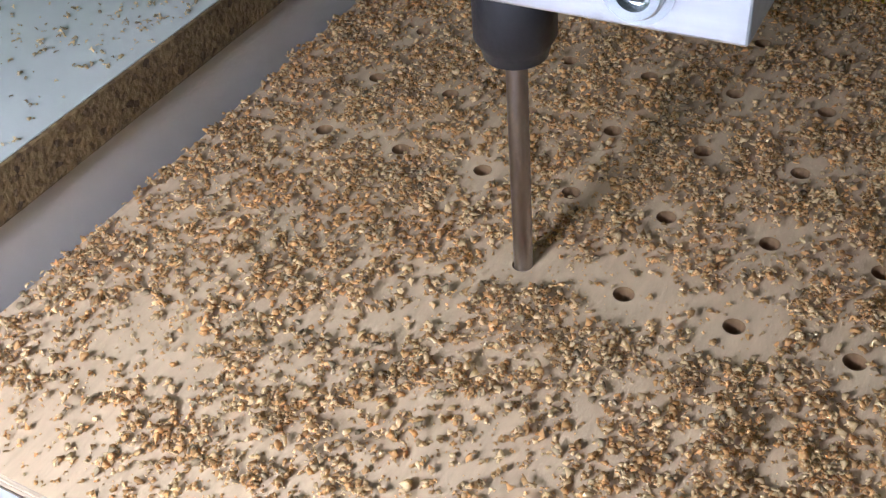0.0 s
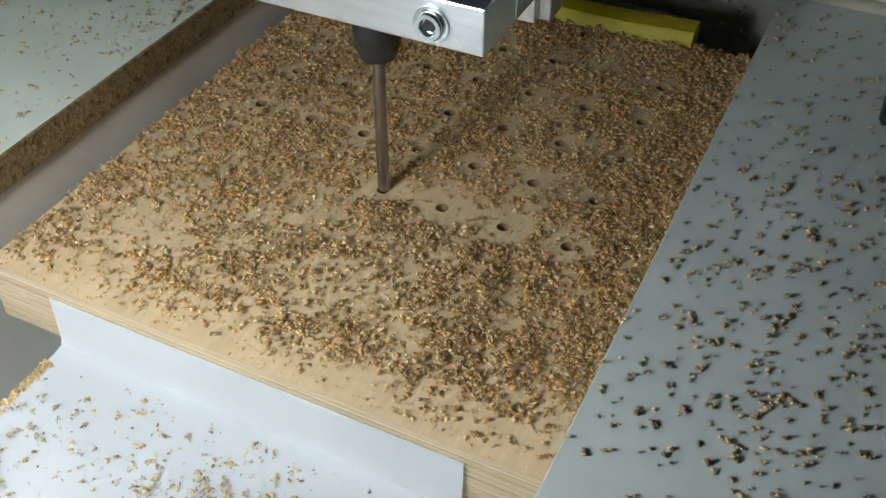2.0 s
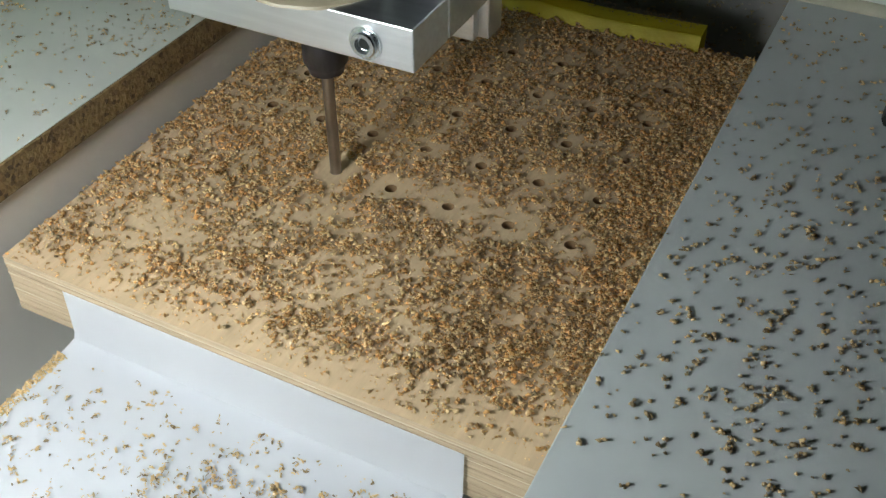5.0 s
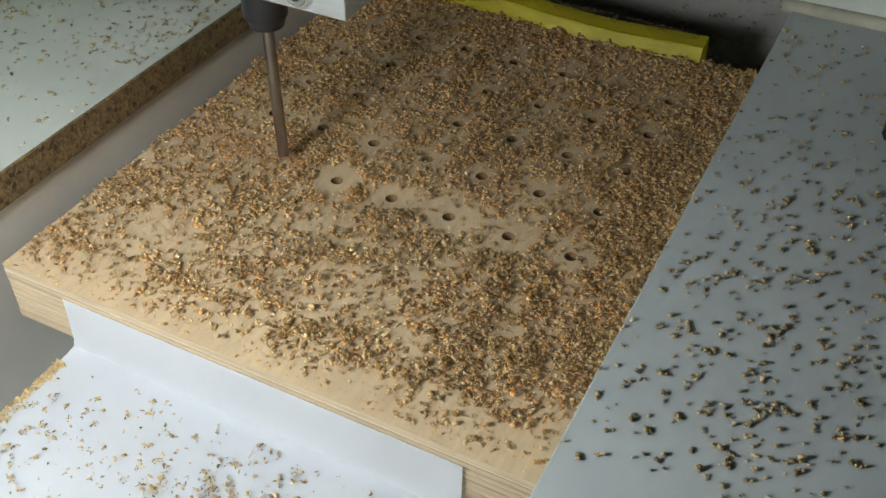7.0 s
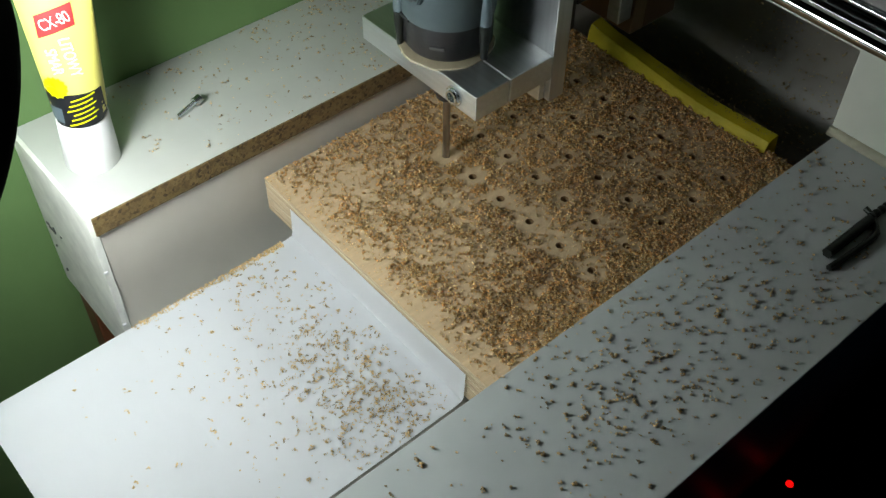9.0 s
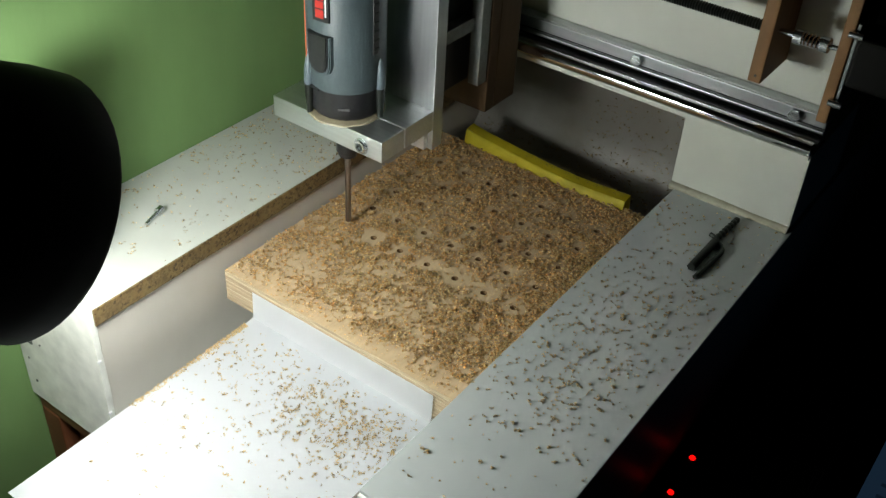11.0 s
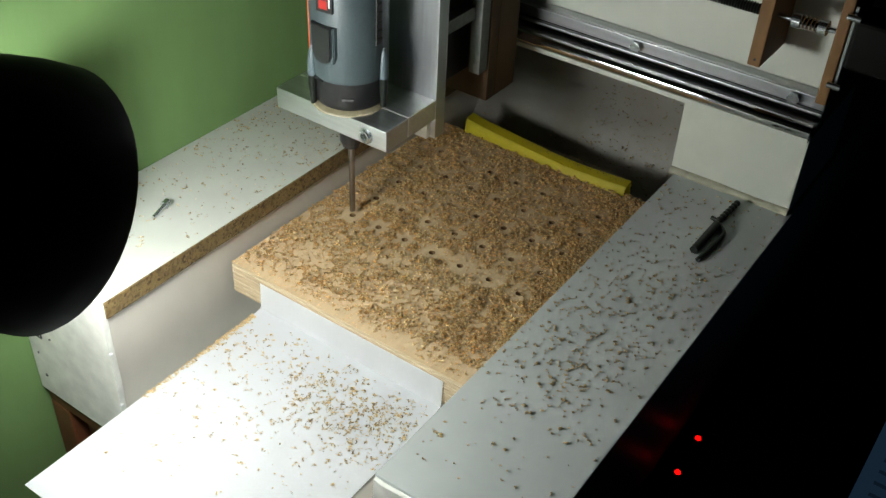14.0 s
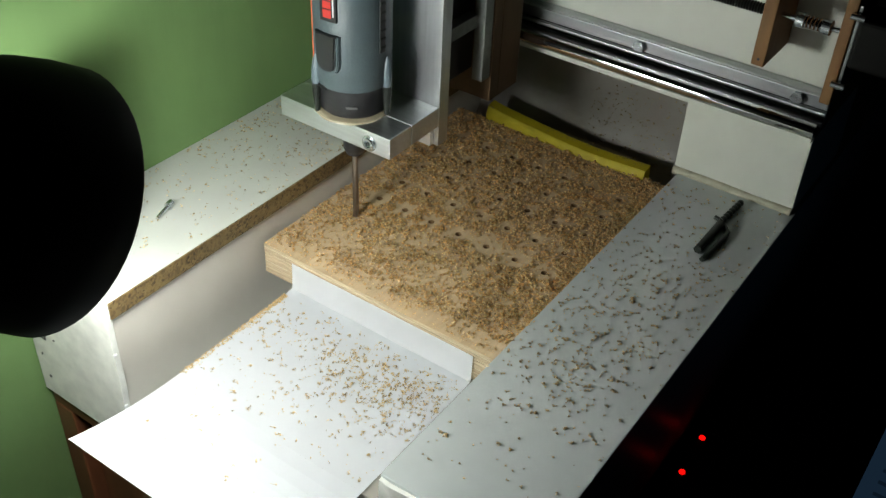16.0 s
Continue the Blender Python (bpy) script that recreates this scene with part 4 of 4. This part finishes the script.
def grease_tube():
    t = thing("grease_tube", "yellow grease tube standing on its white cap", "tube", (-0.3035, -0.2375, 0.0411))
    t.location.z -= 0.0005
    t.rotation_mode = "QUATERNION"
    t.rotation_quaternion = (Matrix.Rotation(radians(3.2), 4, Vector((-0.753, 0.657, 0))) @ Matrix.Rotation(radians(60), 4, "Z")).to_quaternion()
    part("cap", lathe([(0.0200, 0.0), (0.0206, 0.001), (0.0190, 0.043), (0.0180, 0.0445)], 40), "cap", t, "white screw cap", True)
    n, rows = 40, 16
    bm = bmesh.new()
    prev = None
    for k in range(rows + 1):
        f = k / rows
        z = 0.0440 + 0.118 * f
        hx, hy = 0.0186 + 0.0075 * f, 0.0186 * (1 - f) ** 0.8 + 0.0006
        if k == 0:
            hx = hy = 0.0165
        ring = [bm.verts.new((hx * math.copysign(abs(math.cos(a)) ** (1 - 0.15 * f), math.cos(a)), hy * math.sin(a), z)) for a in (2 * math.pi * j / n for j in range(n))]
        if prev:
            for j in range(n):
                bm.faces.new((prev[j], prev[(j + 1) % n], ring[(j + 1) % n], ring[j]))
        prev = ring
    bm.faces.new(prev)
    tube = part("tube_body", bm, "tube", t, "pale yellow printed tube", True)

    def wrap(f, x):
        """The front surface of the tube at the height share f."""
        hx, hy = 0.0186 + 0.0075 * f, 0.0186 * (1 - f) ** 0.8 + 0.0006
        c = max(-1, min(1, x / hx))
        return -hy * math.sqrt(max(0, 1 - c * c)) - 0.0004

    def patch(name, x0, x1, f0, f1, mat, lift=0.0, label="", parent=tube, skew=0.0):
        g = bmesh.new()
        last = None
        for j in range(7):
            f = f0 + (f1 - f0) * j / 6
            row = []
            for i in range(13):
                x = x0 + (x1 - x0) * i / 12
                row.append(g.verts.new((x, wrap(f + skew * x, x) - lift, 0.0440 + 0.118 * (f + skew * x))))
            if last:
                for i in range(12):
                    g.faces.new((last[i], last[i + 1], row[i + 1], row[i]))
            last = row
        return part(name, g, mat, parent, label, True)

    patch("crimp", -0.0255, 0.0255, 0.89, 1.0, "inkwhite", 0.0002, "white crimped end")
    patch("black_band", -0.0188, 0.0188, 0.02, 0.25, "ink", 0.0002, "black printed band")
    for k in range(6):
        patch("yellow_line", -0.006 + 0.002 * (k % 3), 0.0125 + 0.002 * (k % 2), 0.045 + 0.032 * k, 0.055 + 0.032 * k, "lemon", 0.0005, skew=2.0)
    patch("pale_box", -0.0180, -0.0095, 0.045, 0.150, "ear", 0.0004, "grey printed box")
    patch("red_label", -0.0140, 0.0115, 0.66, 0.80, "inkred", 0.0003, "red label field", skew=3.0)
    g = bmesh.new()
    pts = []
    for k in range(28):
        a = 2 * math.pi * k / 28
        q = 0.0088 if k % 2 else 0.0073
        x, z = -0.0105 + q * math.cos(a), 0.0790 + q * math.sin(a)
        pts.append(g.verts.new((x, wrap((z - 0.0440) / 0.118, x) - 0.0007, z)))
    mid = g.verts.new((-0.0105, wrap(0.3, -0.0105) - 0.0009, 0.0790))
    for k in range(28):
        g.faces.new((mid, pts[k], pts[(k + 1) % 28]))
    part("yellow_star", g, "lemon", tube, "lemon yellow starburst")

    def words(text, size, x, f, mat, turn):
        cu = bpy.data.curves.new("lettering", "FONT")
        cu.body, cu.size, cu.align_x, cu.align_y, cu.extrude = text, size, "CENTER", "CENTER", 0.0
        cu.space_character = 0.95
        ob = new("lettering", cu)
        dep = bpy.context.evaluated_depsgraph_get()
        me = bpy.data.meshes.new_from_object(ob.evaluated_get(dep))
        bpy.data.objects.remove(ob)
        ca, sa = math.cos(radians(turn)), math.sin(radians(turn))
        for v in me.vertices:
            px, pz = v.co.x * 0.72, v.co.y
            qx, qz = x + px * ca - pz * sa, 0.0440 + 0.118 * f + px * sa + pz * ca
            v.co = (qx, wrap((qz - 0.0440) / 0.118, qx) - 0.0011, qz)
        me.materials.clear()
        me.materials.append(M[mat])
        w = new("lettering", me)
        w.parent = tube

    words("CX-80", 0.0115, -0.0012, 0.725, "inkwhite", 20)
    words("SMAR", 0.0112, -0.0070, 0.475, "inkwhite", -82)
    words("LITOWY", 0.0112, 0.0040, 0.500, "inkwhite", -82)


def loose_screw():
    a, b = Vector((-0.3080, -0.1400, 0.0456)), Vector((-0.3000, -0.1680, 0.0436))
    s = thing("hex_socket_screw", "zinc-plated socket head screw lying on the white side box", "screw", a)
    m = turned(b - a, (0, 0, 0))
    part("screw_head", lathe([(0.0033, -0.0002), (0.0037, 0.0), (0.0037, 0.0050), (0.0033, 0.0053)], 20, m=m), "zinc", s, smooth=True)
    part("shank", lathe([(0.0017 if k % 2 else 0.0021, 0.0053 + k * 0.0008) for k in range(26)], 12, m=m), "zinc", s)
    part("washer", lathe([(0.0041, 0.0055), (0.0041, 0.0066)], 20, m=m), "zinc", s, smooth=True)


def bent_bar(name, label, category, pts, r, group=""):
    at = Vector(pts[0])
    t = thing(name, label, category, at, group)
    cu = bpy.data.curves.new("bar", "CURVE")
    cu.dimensions, cu.bevel_depth, cu.bevel_resolution, cu.use_fill_caps = "3D", r, 1, True
    sp = cu.splines.new("POLY")
    sp.points.add(len(pts) - 1)
    for q, p in zip(sp.points, pts):
        q.co = (*(Vector(p) - at), 1)
    ob = new("bar", cu)
    me = bpy.data.meshes.new_from_object(ob.evaluated_get(bpy.context.evaluated_depsgraph_get()))
    bpy.data.objects.remove(ob)
    me.materials.clear()
    me.materials.append(M["blued"])
    o = new("shaft", me)
    o.parent = t


def hex_keys():
    """Dark tools lying together on the side box."""
    bent_bar("hex_key", "black oxide hex key lying on the grey side box", "hex key", [(0.1200, 0.1560, 0.0453), (0.1198, 0.130, 0.0453), (0.1196, 0.1040, 0.0453)], 0.0042, "hex keys")
    bent_bar("hex_key", "bent black oxide hex key lying on the grey side box", "hex key",
             [(0.1215, 0.1590, 0.0436), (0.1262, 0.1545, 0.0436), (0.1300, 0.1500, 0.0436), (0.1312, 0.1440, 0.0436), (0.1300, 0.120, 0.0436), (0.1278, 0.0950, 0.0436)], 0.0025, "hex keys")
    a, b = Vector((0.1218, 0.2050, 0.0447)), Vector((0.1186, 0.1585, 0.0447))
    t = thing("fluted_drill", "blackened fluted drill lying beside the hex keys", "drill", a)
    part("shaft", lathe([(0.0020 + 0.0013 * abs(math.sin(k * 0.62)), 0.0012 * k) for k in range(39)], 12, m=turned(b - a, (0, 0, 0))), "blued", t, smooth=True)
    part("set_screw", lathe([(0.0022, 0.0), (0.0022, 0.006)], 12, m=turned((-1, 0.2, 0.1), (-0.0045, -0.043, 0.0))), "blued", t, smooth=True)


def dark_corner():
    """Unlit computer gear beside the machine."""
    c = thing("computer_case", "black computer case in the dark with two red lights", "computer", (0, 0, -0.9))
    part("case", boxed(0.178, 0.290, -0.20, 0.36, 0.0, 0.80, 0.006), "soot", c)
    for x, y in ((0.1885, -0.017), (0.1865, 0.032)):
        part("indicator_light", lathe([(0.0030, 0.8000), (0.0028, 0.8011), (0.0012, 0.8016)], 16, m=Matrix.Translation((x, y, 0))), "led", c, "glowing red indicator light", True)
    s = thing("screen", "dim blue screen glowing in the dark", "screen", (0, 0, -0.9))
    part("panel", boxed(0.322, 0.62, 0.0, 0.36, 0.795, 0.80), "screen", s)
    for k in range(9):
        part("text_line", boxed(0.335, 0.60, 0.03 + 0.016 * k, 0.034 + 0.016 * k, 0.8002, 0.8010), "screen_dark", s)
    part("stand", boxed(0.36, 0.60, 0.02, 0.34, 0.0, 0.7948), "soot", s)


setting()
desk()
machine_sides()
gantry()
BOARD, PLUGS = board()
(PAPER, PAPER_FOLDS), STRIP, BED = front_paper(), yellow_strip(), bed_table()
CHIPS = board_chips()
BLOWN = blown_chips()
guard_chips()
END_CHIPS, *PAPER_CHIPS = strewn_chips()
SPINDLE, CARRIAGE = spindle(), carriage()
desk_lamp()
grease_tube()
loose_screw()
hex_keys()
dark_corner()

# seconds, place along the gantry, height of the drill's tip over the board
DRILL = [
    (0.0, -0.0993, -0.003), (0.5, -0.0993, -0.013), (1.0, -0.0993, -0.018), (1.5, -0.0993, -0.011), (2.0, -0.0993, 0.000),
    (2.35, -0.1000, 0.005), (2.5, -0.1110, 0.0055), (2.7, -0.1240, 0.0055), (2.95, -0.1326, 0.0055), (3.1, -0.1328, 0.004), (3.5, -0.1328, -0.001), (4.0, -0.1328, -0.007),
    (4.2, -0.1328, -0.010), (4.9, -0.1328, -0.017), (5.4, -0.1328, -0.014), (6.0, -0.1328, 0.001), (6.3, -0.1340, 0.0055), (6.5, -0.1455, 0.0058),
    (6.75, -0.1590, 0.0058), (6.95, -0.1660, 0.0055), (7.2, -0.1660, 0.0020), (7.5, -0.1660, -0.0010), (8.0, -0.1660, -0.0065), (8.5, -0.1660, -0.0120),
    (9.0, -0.1660, -0.0150), (9.5, -0.1660, -0.0075), (10.0, -0.1660, 0.0015), (10.2, -0.1660, 0.0050), (10.5, -0.1780, 0.0058),
    (10.9, -0.1985, 0.0055), (11.4, -0.1992, 0.000), (12.0, -0.1992, -0.0065), (12.5, -0.1992, -0.0110), (13.0, -0.1992, -0.0170),
    (13.5, -0.1992, -0.0060), (14.0, -0.1992, 0.0050), (14.2, -0.1992, 0.0078), (14.5, -0.1992, 0.0080), (15.0, -0.1992, 0.0070), (15.5, -0.1992, 0.0020), (16.0, -0.1992, -0.0025),
]
FEED = [(0.0, 0.0), (14.0, 0.0), (14.12, 0.001), (14.5, 0.0165), (14.9, 0.0365), (15.0, 0.0385), (15.1, PY), (16.0, PY)]


def feed(t):
    for (a, p), (b, q) in zip(FEED, FEED[1:]):
        if a <= t <= b:
            return p + (q - p) * (t - a) / (b - a)
    return PY


def motions():
    walk(SPINDLE, [(t, pose(x, 0, z)) for t, x, z in DRILL])
    walk(CARRIAGE, [(t, pose(x, 0, 0)) for t, x, z in DRILL])
    for ob in (BOARD, PAPER, STRIP, BED, *CHIPS, *PAPER_CHIPS):
        walk(ob, [(t, pose(0, y, 0)) for t, y in FEED])
    # the free end of the paper curls up as it slides back
    curl = ((0.0, 0.0), (14.0, 0.0), (14.5, 0.45), (15.0, 1.0), (16.0, 1.0))
    for k, fold in enumerate(PAPER_FOLDS):
        rows = []
        for t, a in curl:
            y, z, step = -0.285, -0.0375 + 0.0002 * math.sin(12), radians(2.05 * a)
            for j in range(1, k + 1):
                y, z = y - LENGTH * math.cos(step * j), z + LENGTH * math.sin(step * j)
            rows.append((t, pose(0, y, z, -2.05 * a * (k + 1), 0, 0)))
        walk(fold, rows)
    walk(END_CHIPS, [(t, pose(0, -0.285 + feed(t), -0.0372, -5.0 * a, 0, 0)) for t, a in curl])
    # the wood under the drill gives way as the tip goes in
    for plug, (c, r, t0, t1) in zip(PLUGS, ((3, 0, 0.0, 1.0), (4, 0, 3.4, 4.9), (5, 0, 7.4, 9.0), (6, 0, 11.35, 13.0), (6, -1, 15.7, 16.0))):
        rows, low = [], 0.0
        for t, x, z in DRILL:
            if t0 <= t <= t1:
                low = min(low, z - 0.0008)
            rows.append((t, pose(-c * PX, r * PY, low)))
        walk(plug, rows)
    for ob, c, a in BLOWN:
        t0 = {4: 3.15, 5: 7.0, 6: 11.2}[c]
        far = 0.0120
        steps = ((0.0, 0.0, 0.0), (t0, 0.0, 0.0), (t0 + 0.25, 0.6, 0.003), (t0 + 0.8, 1.0, 0.0012), (t0 + 4.2, 1.0, 0.0012), (t0 + 7.0, 0.5, 0.0008), (20.0, 0.5, 0.0008))
        rows = []
        for t in sorted({q[0] for q in steps[:-1] if q[0] < 16.0} | {14.0, 14.12, 14.5, 14.9, 15.0, 15.1, 16.0}):
            for (ta, fa, ha), (tb, fb, hb) in zip(steps, steps[1:]):
                if ta <= t <= tb:
                    u = (t - ta) / (tb - ta)
                    f, h = fa + (fb - fa) * u, ha + (hb - ha) * u
            rows.append((t, pose(-c * PX + far * f * math.cos(a), far * f * math.sin(a) + feed(t), h)))
        walk(ob, rows)


motions()
